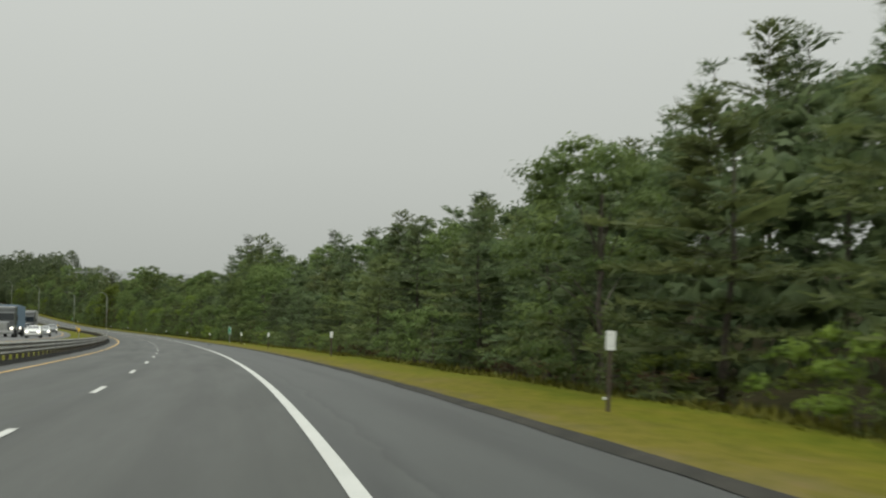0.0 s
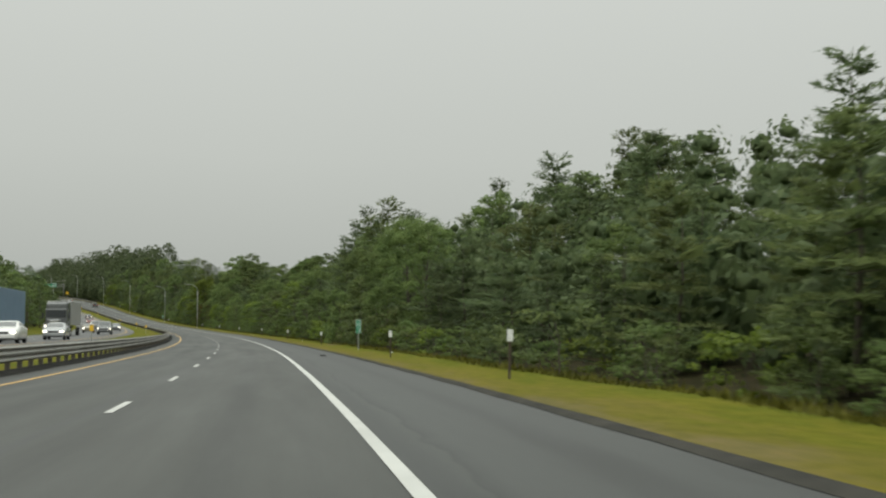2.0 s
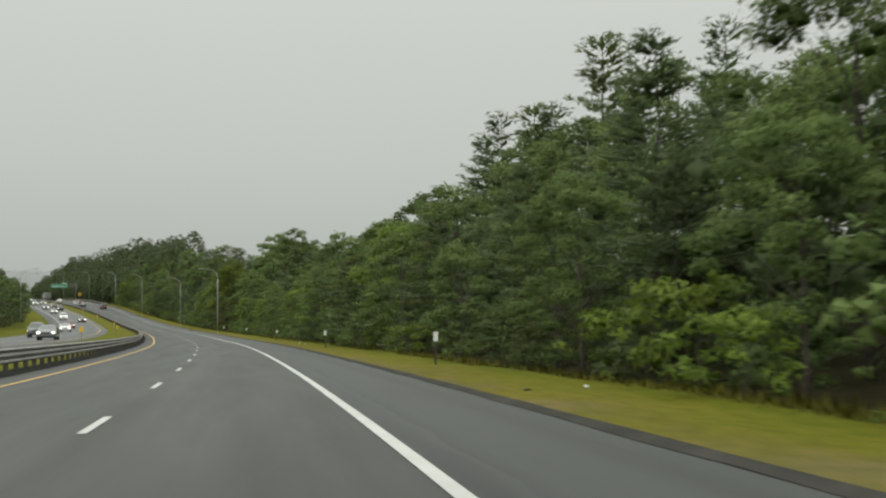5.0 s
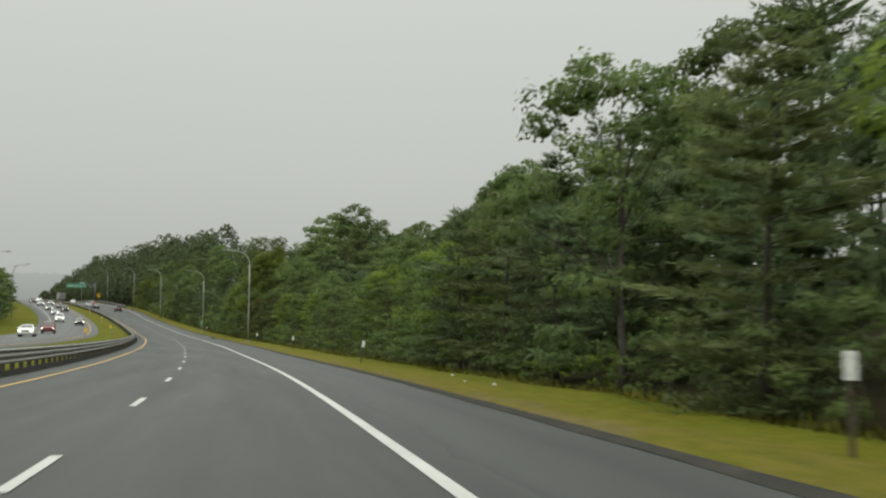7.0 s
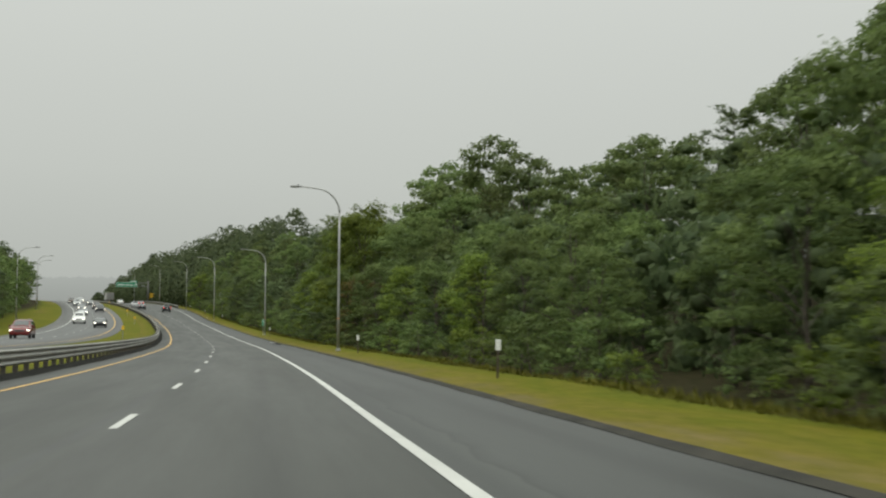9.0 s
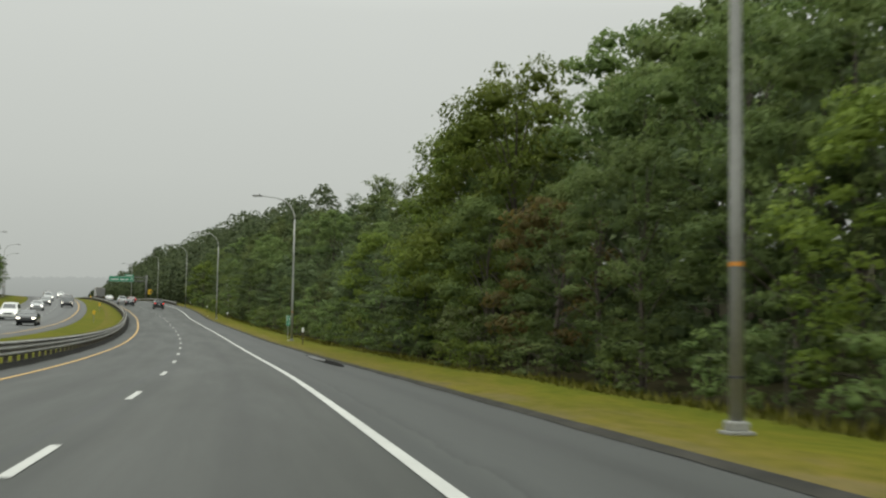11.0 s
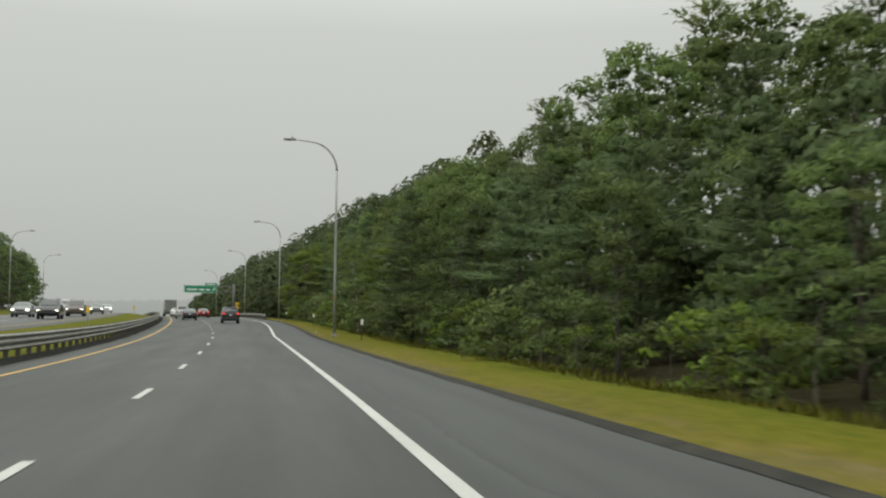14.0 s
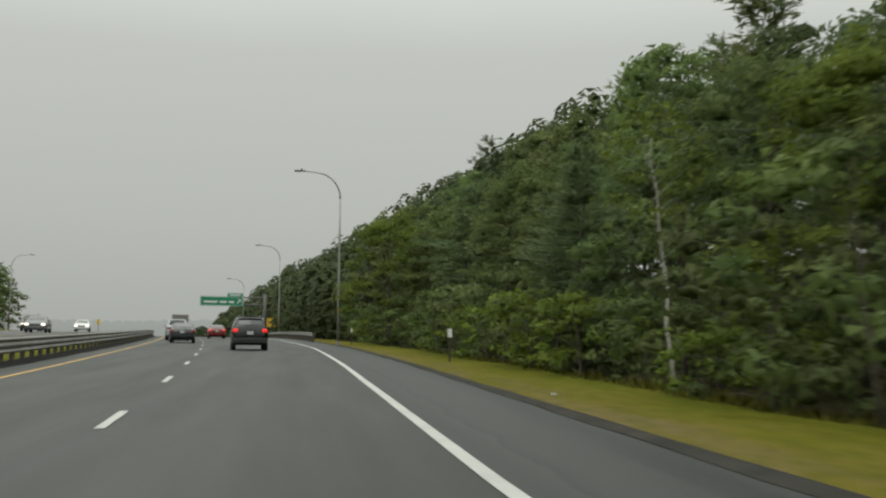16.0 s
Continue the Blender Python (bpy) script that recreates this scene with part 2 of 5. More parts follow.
def grass_mat():
    n = Nodes("verge_grass", 0.9, spec=0.03)
    uv = n.add("ShaderNodeUVMap")
    sep = n.add("ShaderNodeSeparateXYZ")
    n.link(uv.outputs[0], sep.inputs[0])
    co = n.coords(True, (0.12, 0.5, 1))
    big, mid, fine_n = n.noise(co, 1.0, 4.0), n.noise(n.coords(True, (1, 2, 1)), 1.4, 4.0), n.noise(n.coords(True), 22.0, 3.0)
    worn = n.add("ShaderNodeMath")
    worn.operation = "MULTIPLY_ADD"
    worn.inputs[1].default_value = 0.16
    n.link(sep.outputs[1], worn.inputs[0])
    n.link(n.noise(n.coords(True, (0.25, 0.9, 1)), 1.0, 4.0), worn.inputs[2])
    c = n.ramp(worn.outputs[0], [(0.45, (0.122, 0.100, 0.040)), (0.62, (0.118, 0.101, 0.020)), (0.85, (0.108, 0.104, 0.012)), (1.0, (0.088, 0.096, 0.010))])
    c = n.mix(c, n.ramp(big, [(0.3, (0.80, 0.86, 0.8)), (0.7, (1.12, 1.06, 1.1))]), 0.8, "MULTIPLY")
    c = n.mix(c, n.ramp(mid, [(0.3, (0.66, 0.74, 0.62)), (0.55, (0.96, 0.98, 0.95)), (0.7, (1.12, 1.04, 1.30))]), 0.85, "MULTIPLY")
    c = n.mix(c, n.ramp(fine_n, [(0.25, (0.66, 0.66, 0.62)), (0.75, (1.20, 1.18, 1.12))]), 0.6, "MULTIPLY")
    # leaf litter and dark earth among the trees; v is metres past the pavement's edge
    litter = n.add("ShaderNodeMapRange")
    litter.inputs[1].default_value, litter.inputs[2].default_value = 3.2, 6.0
    n.link(sep.outputs[1], litter.inputs[0])
    c = n.mix(c, n.ramp(mid, [(0.3, (0.018, 0.020, 0.008)), (0.7, (0.042, 0.034, 0.018))]), litter.outputs[0])
    n.color(c)
    n.bump(fine_n, 0.35, 0.02)
    return n.m


GRASS = grass_mat()
BLADES = leaf_mat("grass_blades", (0.090, 0.092, 0.012), (0.122, 0.116, 0.018), 0.012, 0.3, 0.7)
EARTH = plain("bare_earth", (0.060, 0.045, 0.022), (0.150, 0.105, 0.060), 1.5, 0.95, 0, 0.8, 0.1)
PUDDLE = plain("drying_puddle", (0.030, 0.032, 0.030), (0.052, 0.054, 0.051), 1.2, 0.4, 0, 0.05)


# ---- geometry helpers ----
def mesh_of(name, verts, faces, uvs=None, smooth=False):
    me = bpy.data.meshes.new(name)
    me.from_pydata([tuple(v) for v in verts], [], [tuple(f) for f in faces])
    if uvs is not None:
        layer = me.uv_layers.new(name="UVMap")
        idx = np.empty(len(me.loops), dtype=np.int32)
        me.loops.foreach_get("vertex_index", idx)
        layer.data.foreach_set("uv", np.asarray(uvs, dtype=np.float32)[idx].ravel())
    if smooth:
        me.polygons.foreach_set("use_smooth", [True] * len(me.polygons))
    return me


def solid(name, verts, faces, mat, parent=None, label="", uvs=None, smooth=False):
    me = mesh_of(name, verts, faces, uvs, smooth)
    me.materials.append(mat)
    ob = new(name, me)
    if parent is not None:
        ob.parent = parent
    if label:
        ob["label"] = label
    return ob


def part(name, bm, mat, parent, label="", smooth=False):
    me = bpy.data.meshes.new(name)
    bm.to_mesh(me)
    bm.free()
    me.materials.append(mat)
    if smooth:
        me.polygons.foreach_set("use_smooth", [True] * len(me.polygons))
    ob = new(name, me)
    ob.parent = parent
    if label:
        ob["label"] = label
    return ob


def box(size, at=(0, 0, 0), bevel=0.0, rot=None, seg=2):
    bm = bmesh.new()
    bmesh.ops.create_cube(bm, size=1.0)
    bmesh.ops.scale(bm, vec=size, verts=bm.verts)
    if bevel:
        bmesh.ops.bevel(bm, geom=bm.edges[:], offset=bevel, segments=seg, affect="EDGES", profile=0.6)
    if rot is not None:
        bmesh.ops.rotate(bm, matrix=rot, verts=bm.verts)
    bmesh.ops.translate(bm, vec=at, verts=bm.verts)
    return bm


def merged(*bms):
    out = bmesh.new()
    for b in bms:
        me = bpy.data.meshes.new("tmp")
        b.to_mesh(me)
        b.free()
        out.from_mesh(me)
        bpy.data.meshes.remove(me)
    return out


def tube(points, radii, sides=10, cap=True):
    """A swept round tube: vertices and faces."""
    pts = [Vector(p) for p in points]
    verts, faces = [], []
    for i, p in enumerate(pts):
        d = (pts[min(i + 1, len(pts) - 1)] - pts[max(i - 1, 0)]).normalized()
        u = d.cross(Vector((0.123, 0.97, 0.2))).normalized()
        w = d.cross(u)
        for k in range(sides):
            ang = 2 * math.pi * k / sides
            verts.append(p + (u * math.cos(ang) + w * math.sin(ang)) * radii[i])
    for i in range(len(pts) - 1):
        for k in range(sides):
            k2 = (k + 1) % sides
            faces.append((i * sides + k, i * sides + k2, (i + 1) * sides + k2, (i + 1) * sides + k))
    if cap:
        faces.append(tuple(range(sides))[::-1])
        faces.append(tuple((len(pts) - 1) * sides + k for k in range(sides)))
    return verts, faces


def empty(name, m, label, category, group=""):
    ob = new(name)
    ob.matrix_world = m
    ob.empty_display_size = 0.3
    return tagged(ob, label, category, group)


# ---- the road's line ----
def smoothed(a):
    a = np.asarray(a, dtype=float)
    k = np.pad(a, 1, mode="edge")
    return (k[:-2] + 2 * k[1:-1] + k[2:]) / 4


KNOTS = np.arange(len(HEADING)) * STEP
S0, S1, DS = -900.0, 2200.0, 1.0
SS = np.arange(S0, S1 + DS, DS)
LAST = KNOTS[-1]
head = np.interp(SS, KNOTS, HEADING)
head = np.where(SS < 0, HEADING[0] + np.maximum(SS, -200) * 0.02, head)
head = np.radians(np.where(SS > LAST, HEADING[-1] + np.minimum(SS - LAST, 350) * 0.03, head))
grade = np.interp(SS, KNOTS, GRADE)
grade = np.where(SS > LAST, np.maximum(GRADE[-1] - (SS - LAST) * 0.03, -2.2), grade)
grade = np.where((SS > LAST + 260) | (SS < -150), 0.0, grade) / 100
LX = np.concatenate([[0], np.cumsum(-np.sin((head[1:] + head[:-1]) / 2) * DS)])
LY = np.concatenate([[0], np.cumsum(np.cos((head[1:] + head[:-1]) / 2) * DS)])
LZ = np.concatenate([[0], np.cumsum((grade[1:] + grade[:-1]) / 2 * DS)])
ORIGIN = int(round(-S0 / DS))
LX, LY, LZ = LX - LX[ORIGIN], LY - LY[ORIGIN], LZ - LZ[ORIGIN]


def at_road(s, d, z=0.0):
    """World places from metres along the road, metres to the right of the driven line, and height over the road."""
    s, d = np.asarray(s, dtype=float), np.asarray(d, dtype=float)
    h = np.interp(s, SS, head)
    return np.stack([np.interp(s, SS, LX) + d * np.cos(h), np.interp(s, SS, LY) + d * np.sin(h), np.interp(s, SS, LZ) + z + 0 * d], -1)


def road_pose(s, d, z=0.0, turn=0.0, tilt=True):
    """A pose on the road with +y along the traffic's way; turn in degrees."""
    x, y, zz = at_road(s, d, z)
    g = math.degrees(math.atan(np.interp(s, SS, grade))) if tilt else 0.0
    return pose(x, y, zz, 0, 0, math.degrees(np.interp(s, SS, head))) @ pose(0, 0, 0, g, 0, 0) @ pose(0, 0, 0, 0, 0, turn)


def lane_edge(s):
    return np.interp(s, KNOTS, EDGE)


def edge_line(s):
    """The white edge line: it swings out at the end, where the exit begins."""
    return lane_edge(s) + np.interp(s, [534, 543, 546, 553, 563, 575, 607, 650, 720, 900], [0, 0.10, 0.21, 0.49, 0.93, 1.52, 2.95, 3.9, 4.6, 6])


def pave_edge(s):
    return edge_line(s) + np.interp(s, [0, 95, 180, 280, 440, 462, 490, 541, 600, 700], [3.12, 3.37, 2.82, 3.02, 3.22, 2.98, 2.9, 2.5, 2.4, 2.5])


LANE, LANE2 = 3.676, 3.735


def rail_d(s):
    """The median guardrail's offset."""
    return lane_edge(s) - LANE - LANE2 - 1.55


OPP_YELLOW, OPP_DASH, OPP_WHITE = -13.7, -17.4, -21.1


def ground_z(s, d):
    """Height of the ground over the road's line."""
    past = d - pave_edge(s)
    right = np.interp(past, [0, 0.25, 1.2, 3.4, 6.0, 12, 24, 40, 120, 2500], [-0.03, 0.02, 0.06, 0.05, -0.35, 0.4, 3.2, 7.5, 14, 18])
    left = np.interp(d, [-1100, -120, -60, -31, -25, -23.8, -12.3, -11.4, -9.6, -9.0, 0], [14, 8, 4, 0.9, 0.5, 0.42, 0.42, 0.44, 0.2, -0.06, -0.06])
    bumps = 0.06 * np.sin(s * 0.31 + d * 0.7) * np.sin(s * 0.13 - d * 0.45) * np.clip(past, 0, 2) / 2
    under = (d > -8.9) & (past < -0.06)
    opp = (d > -23.6) & (d < -12.5)
    return np.where(d > 0, np.where(under, -0.12, right + bumps), np.where(under, -0.12, np.where(opp, 0.30, left)))


def strip(name, s, lat_of, z, mat, cols, uv_lat, parent=None, label=""):
    """A ribbon along the road: columns between two offsets."""
    lats = np.stack([lat_of(s, c) for c in cols], 1)
    zz = z(s[:, None], lats) if callable(z) else z + 0 * lats
    p = at_road(np.repeat(s[:, None], lats.shape[1], 1), lats, zz)
    n, m = lats.shape
    idx = np.arange(n * m).reshape(n, m)
    faces = np.stack([idx[:-1, :-1], idx[:-1, 1:], idx[1:, 1:], idx[1:, :-1]], -1).reshape(-1, 4)
    uvs = np.stack([np.repeat(s[:, None], m, 1), lats - uv_lat(s)[:, None]], -1).reshape(-1, 2)
    return solid(name, p.reshape(-1, 3), faces, mat, parent, label, uvs, True)


# ---- ground and roads ----
s_ground = np.concatenate([np.arange(-850, -100, 50), np.arange(-100, 900, 4), np.arange(900, 2150, 50)]).astype(float)
R_COLS = [0.0, 0.12, 0.25, 0.6, 1.2, 2.0, 2.8, 3.4, 4.5, 6, 9, 12, 20, 40, 70, 120, 400, 1200, 2300]
L_COLS = [-1000, -500, -250, -120, -80, -60, -45, -36, -31, -28, -25, -23.9, -23.4, -18, -12.7, -12.3, -11.9, -11.2, -10.4, -9.7, -9.2, -8.85, -4, 0]
ground = strip("ground", s_ground, lambda s, c: c[1] + 0 * s if c[0] == "l" else pave_edge(s) - 0.05 + c[1], ground_z, GRASS,
               [("l", c) for c in L_COLS] + [("r", -2.0)] + [("r", c) for c in R_COLS], pave_edge)
tagged(ground, "mown yellow-green grass verge and wooded ground", "ground", kind="structure")
# the left side's litter follows its own distance
lay = ground.data.uv_layers[0].data
buf = np.empty(len(lay) * 2, dtype=np.float32)
lay.foreach_get("uv", buf)
buf = buf.reshape(-1, 2)
lat_abs = buf[:, 1]
buf[:, 1] = np.where(lat_abs < -33, np.where(lat_abs < -39, 8.0, (-33 - lat_abs) * 1.3), np.where(lat_abs < -10, 2.6, np.minimum(lat_abs, 8.0)))
lay.foreach_set("uv", buf.ravel())

s_road = np.arange(-120, 900, 3.0)
road = strip("road", s_road, lambda s, c: -9.05 + 0 * s if c == 0 else (-9.04 + 0 * s if c == 1 else pave_edge(s) + (0 if c == 2 else (c - 3) * 0.04)),
             lambda s, l: np.where((l < -9.045) | (l > pave_edge(s) + 0.02), -0.2, 0.0), ASPHALT, [0, 1, 2, 4], edge_line)
tagged(road, "grey worn asphalt carriageway with darker patched shoulder", "road", kind="structure")
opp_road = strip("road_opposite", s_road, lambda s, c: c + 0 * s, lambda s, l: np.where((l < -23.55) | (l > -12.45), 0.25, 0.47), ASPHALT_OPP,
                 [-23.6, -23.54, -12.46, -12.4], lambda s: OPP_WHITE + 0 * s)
tagged(opp_road, "pale asphalt of the oncoming carriageway", "road", kind="structure")


median_verge = strip("median_verge", np.arange(-60, 860, 3.0), lambda s, c: (lane_edge(s) - 9.26) * (1 - c) - 9.8 * c, lambda s, l: 0.03 + 0.20 * np.clip((lane_edge(s) - 9.26 - l) / (lane_edge(s) + 0.54), 0, 1),
                     GRASS, [0, 0.25, 0.5, 0.75, 1.0], lambda s: lane_edge(s) - 12.2)
tagged(median_verge, "grass strip behind the median guardrail", "grass", kind="structure")


def ribbon(name, s, centre, width, z, mat, parent, label=""):
    return strip(name, s, lambda q, c: centre(q) + c * width / 2, z, mat, [-1, 1], lambda q: centre(q), parent, label)


s_line = np.arange(-100, 880, 2.0)
ribbon("edge_line", s_line, edge_line, 0.17, 0.008, WHITE_LINE, road, "solid white edge line")
ribbon("yellow_line", s_line, lambda s: lane_edge(s) - LANE - LANE2, 0.14, 0.008, YELLOW_LINE, road, "solid yellow median line")
ribbon("yellow_line", s_line, lambda s: OPP_YELLOW + 0 * s, 0.15, 0.478, YELLOW_LINE, opp_road, "solid yellow median line")
ribbon("edge_line", s_line, lambda s: OPP_WHITE + 0 * s, 0.15, 0.478, WHITE_LINE, opp_road, "solid white edge line")

DASH_PERIOD, DASH_LEN, DASH_PHASE = 12.192, 3.05, 0.452
v, f = [], []
xs, ys = np.array([-0.065, -0.06, 0.06, 0.065]), np.linspace(0, DASH_LEN, 4)
for j, y in enumerate(ys):
    for x in xs:
        v.append((x + 0.004 * math.sin(9 * y + x * 40), y, 0.010))
f = [(r * 4 + c, r * 4 + c + 1, r * 4 + c + 5, r * 4 + c + 4) for r in range(3) for c in range(3)]
dash_mesh = mesh_of("lane_dash", v, f)
dash_mesh.materials.append(WHITE_LINE)
for k in range(-2, 66):
    s = DASH_PHASE + DASH_PERIOD * k
    for owner, d, z in ((road, float(lane_edge(s)) - LANE, 0.0), (opp_road, OPP_DASH, 0.47)):
        ob = new("lane_dash", dash_mesh)
        ob.parent = owner
        ob.matrix_world = road_pose(s, d, z)


# ---- trees ----
def leaflets(c, u, w, n):
    """Pointed leaves at the centres c with half-axes u and w, wound to face the way n."""
    flip = np.einsum("ij,ij->i", np.cross(u, w), n) < 0
    w = np.where(flip[:, None], -w, w)
    v = np.empty((len(c), 3, 3))
    v[:, 0], v[:, 1], v[:, 2] = c - u * 0.8 - w, c + u * 1.2, c - u * 0.8 + w
    return v.reshape(-1, 3), np.arange(3 * len(c)).reshape(-1, 3)


def unit(r, n):
    d = r.normal(size=(n, 3))
    return d / np.linalg.norm(d, axis=1, keepdims=True)


def ball(fine):
    """The corners and triangles of a round form."""
    bm = bmesh.new()
    bmesh.ops.create_icosphere(bm, subdivisions=fine, radius=1.0)
    v, f = np.array([x.co[:] for x in bm.verts]), np.array([[x.index for x in q.verts] for q in bm.faces])
    bm.free()
    return v, f


BALLS = {1: ball(1)}


def lumps(r, centres, sizes, fine=1):
    """Jagged clumps of sprays round the centres: the thick inside of a crown."""
    ball_v, ball_f = BALLS[fine]
    m = len(ball_v)
    v = np.empty((len(centres), m, 3))
    for i, (c, size) in enumerate(zip(centres, sizes)):
        k = r.uniform(0.72, 1.02, m)
        v[i] = c + (ball_v + r.normal(size=(m, 3)) * 0.07) * k[:, None] * size
    f = (ball_f[None] + (np.arange(len(centres)) * m)[:, None, None]).reshape(-1, 3)
    return v.reshape(-1, 3), f


def leaf_mesh(name, c, u, w, n, mat, core=None):
    """Leaves that shade softly together: their normals follow the clump that they grow on."""
    n = n / (np.linalg.norm(n, axis=1, keepdims=True) + 1e-9)
    v, f = leaflets(c, u, w, n)
    true_n = np.cross(u, w)
    true_n /= np.linalg.norm(true_n, axis=1, keepdims=True) + 1e-9
    true_n *= np.sign(np.einsum("ij,ij->i", true_n, n))[:, None]
    soft = n + true_n * 0.30
    soft /= np.linalg.norm(soft, axis=1, keepdims=True) + 1e-9
    soft = np.repeat(soft, 3, 0)
    faces = [tuple(q) for q in f]
    if core is not None:
        cv, cf = core
        fn = np.cross(cv[cf[:, 1]] - cv[cf[:, 0]], cv[cf[:, 2]] - cv[cf[:, 0]])
        cn = np.zeros_like(cv)
        for k in range(3):
            np.add.at(cn, cf[:, k], fn)
        cn /= np.linalg.norm(cn, axis=1, keepdims=True) + 1e-12
        fn /= np.linalg.norm(fn, axis=1, keepdims=True) + 1e-12
        faces += [tuple(q) for q in np.arange(3 * len(cf)).reshape(-1, 3) + len(v)]
        facet = np.repeat(fn, 3, 0) * 0.45 + cn[cf].reshape(-1, 3) * 0.65
        v, soft = np.concatenate([v, cv[cf].reshape(-1, 3)]), np.concatenate([soft, facet / np.linalg.norm(facet, axis=1, keepdims=True)])
    me = mesh_of(name, v, faces, smooth=True)
    me.normals_split_custom_set_from_vertices([tuple(x) for x in soft])
    me.materials.append(mat)
    if core is not None:
        me.materials.append(mat)
        me.polygons.foreach_set("material_index", np.repeat([0, 1], [len(c), len(core[1])]).astype(np.int32))
    return me


def trunk_mesh(name, height, radius, limbs, mat, lean=0.0, seed=0, sides=7):
    """A tapered, slightly crooked trunk with its limbs joined on; limbs are (start, end, radius)."""
    r = np.random.default_rng(seed)
    pts, rad = [(0, 0, -0.5)], [radius * 1.25]
    x = y = 0.0
    for k in range(1, 9):
        x, y = x + r.normal() * 0.07 + lean * height / 8, y + r.normal() * 0.07
        pts.append((x, y, height * k / 8))
        rad.append(radius * (1 - 0.9 * k / 8))
    verts, faces = tube(pts, rad, sides)
    for a, b, lr in limbs:
        a, b = Vector(a), Vector(b)
        mid = (a + b) / 2 + Vector((0, 0, (b - a).length * 0.06))
        lv, lf = tube([a, b] if len(limbs) > 50 else [a, mid, b], [lr, lr * 0.25] if len(limbs) > 50 else [lr, lr * 0.7, lr * 0.25], 3, False)
        o = len(verts)
        verts += lv
        faces += [tuple(i + o for i in q) for q in lf]
    me = mesh_of(name, verts, faces, smooth=True)
    me.materials.append(mat)
    return me


VIEW = radians(225)  # the side of a front tree that faces the road and the traffic


def facing(r, ang, thin):
    """Whether a bough or clump in the direction ang is kept: the wood's hidden inner side is thinner."""
    return math.cos(ang - VIEW) > -0.25 or r.random() > thin


def pine(seed, height, spread, mat, base=0.05, spray=0.36, tips=11, per=8, thin=0.0, taper=0.42, ragged=0.0, storey=1.0):
    """A white pine: whorls of near-level boughs, each a flat plume of twigs that carry tufts of needles."""
    r = np.random.default_rng(seed)
    limbs, cs, us, ws, ns, pv, pf = [], [], [], [], [], [], []
    z = height * base
    lop = r.uniform(0, 6.28)
    up = np.array([0, 0, 1.0])
    while z < height * 0.985:
        q = z / height
        reach = spread * (0.62 + 0.38 * math.sin(math.pi * min(1, q * 1.1 + 0.08))) * (1 - q) ** taper * r.uniform(0.62, 1.18)
        reach = max(reach, 0.40)
        count = int(r.integers(4, 7))
        start = r.uniform(0, 6.28)
        for k in range(count):
            ang = start + 6.283 * k / count + r.normal() * 0.25
            if not facing(r, ang, thin) or r.random() < ragged * (0.15 + 0.5 * q):
                continue
            ln = reach * r.uniform(0.55, 1.2) * (1 + 0.20 * math.cos(ang - lop))
            rise = ln * (0.02 + 0.60 * q ** 3 + r.normal() * 0.08)
            d = np.array([math.cos(ang), math.sin(ang), 0.0])
            side = np.array([-d[1], d[0], 0.0])
            a = np.array([0, 0, z + r.normal() * 0.18])
            b = a + d * ln + up * rise
            limbs.append((a, a + (b - a) * 0.6, 0.010 + 0.006 * ln))
            half = 0.15 + 0.16 * ln
            o = len(pv) * 5
            pv.append(np.stack([a + (b - a) * 0.15, a + (b - a) * 0.55 + side * half * 0.7 - up * 0.10, a + (b - a) * 0.88, a + (b - a) * 0.55 - side * half * 0.7 - up * 0.10, a + (b - a) * 0.55 + up * 0.05]))
            pf += [(o, o + 1, o + 4), (o + 1, o + 2, o + 4), (o + 2, o + 3, o + 4), (o + 3, o, o + 4)]
            nt = max(4, int(tips * (0.35 + ln / 2.6)))
            t = 0.16 + 0.90 * ((np.arange(nt) + r.random(nt)) / nt) ** 0.8
            wide = half * 1.9 * np.sin(np.clip(t * 0.86, 0.05, 1) * math.pi) ** 0.7 + 0.08
            off = r.uniform(-1, 1, nt) * wide
            droop = -0.06 * np.abs(off) + r.normal(size=nt) * 0.05 + 0.05
            tip = a + np.outer(t, b - a) + np.outer(off, side) + np.outer(droop, up)
            out = d[None, :] + np.outer(1.1 * off / (np.abs(off) + 0.35), side) + up * 0.20
            m = nt * per
            u = np.repeat(out, per, 0) + r.normal(size=(m, 3)) * np.array([0.55, 0.55, 0.36])
            u /= np.linalg.norm(u, axis=1, keepdims=True)
            size = spray * r.uniform(0.55, 1.2, m)
            c = np.repeat(tip, per, 0) + r.normal(size=(m, 3)) * np.array([0.13, 0.13, 0.045]) * (spray / 0.36) + u * (size * 0.3)[:, None]
            n = up + d * 0.4 + r.normal(size=(m, 3)) * 0.6
            w = np.cross(u, n)
            w /= np.linalg.norm(w, axis=1, keepdims=True)
            cs.append(c), us.append(u * (size * 0.5)[:, None]), ws.append(w * (size * r.uniform(0.08, 0.17, m))[:, None])
            ns.append(n * 0.3 + d * 0.45 + up * 0.75)
        z += storey * r.uniform(0.42, 0.88) * (0.72 + 0.03 * height) * (1.0 - 0.40 * q)
    cs.append(np.array([[0, 0, height + 0.05]])), us.append(np.array([[0.05, 0, 0.35]])), ws.append(np.array([[0.06, 0.03, 0]])), ns.append(np.array([[0.3, -0.9, 0.2]]))
    return (trunk_mesh("trunk", height, 0.05 + height * 0.009, limbs[::2] if base < 0.1 else limbs[::5], BARK, 0, seed),
            leaf_mesh("crown", np.concatenate(cs), np.concatenate(us), np.concatenate(ws), np.concatenate(ns), mat, (np.concatenate(pv), np.array(pf))))


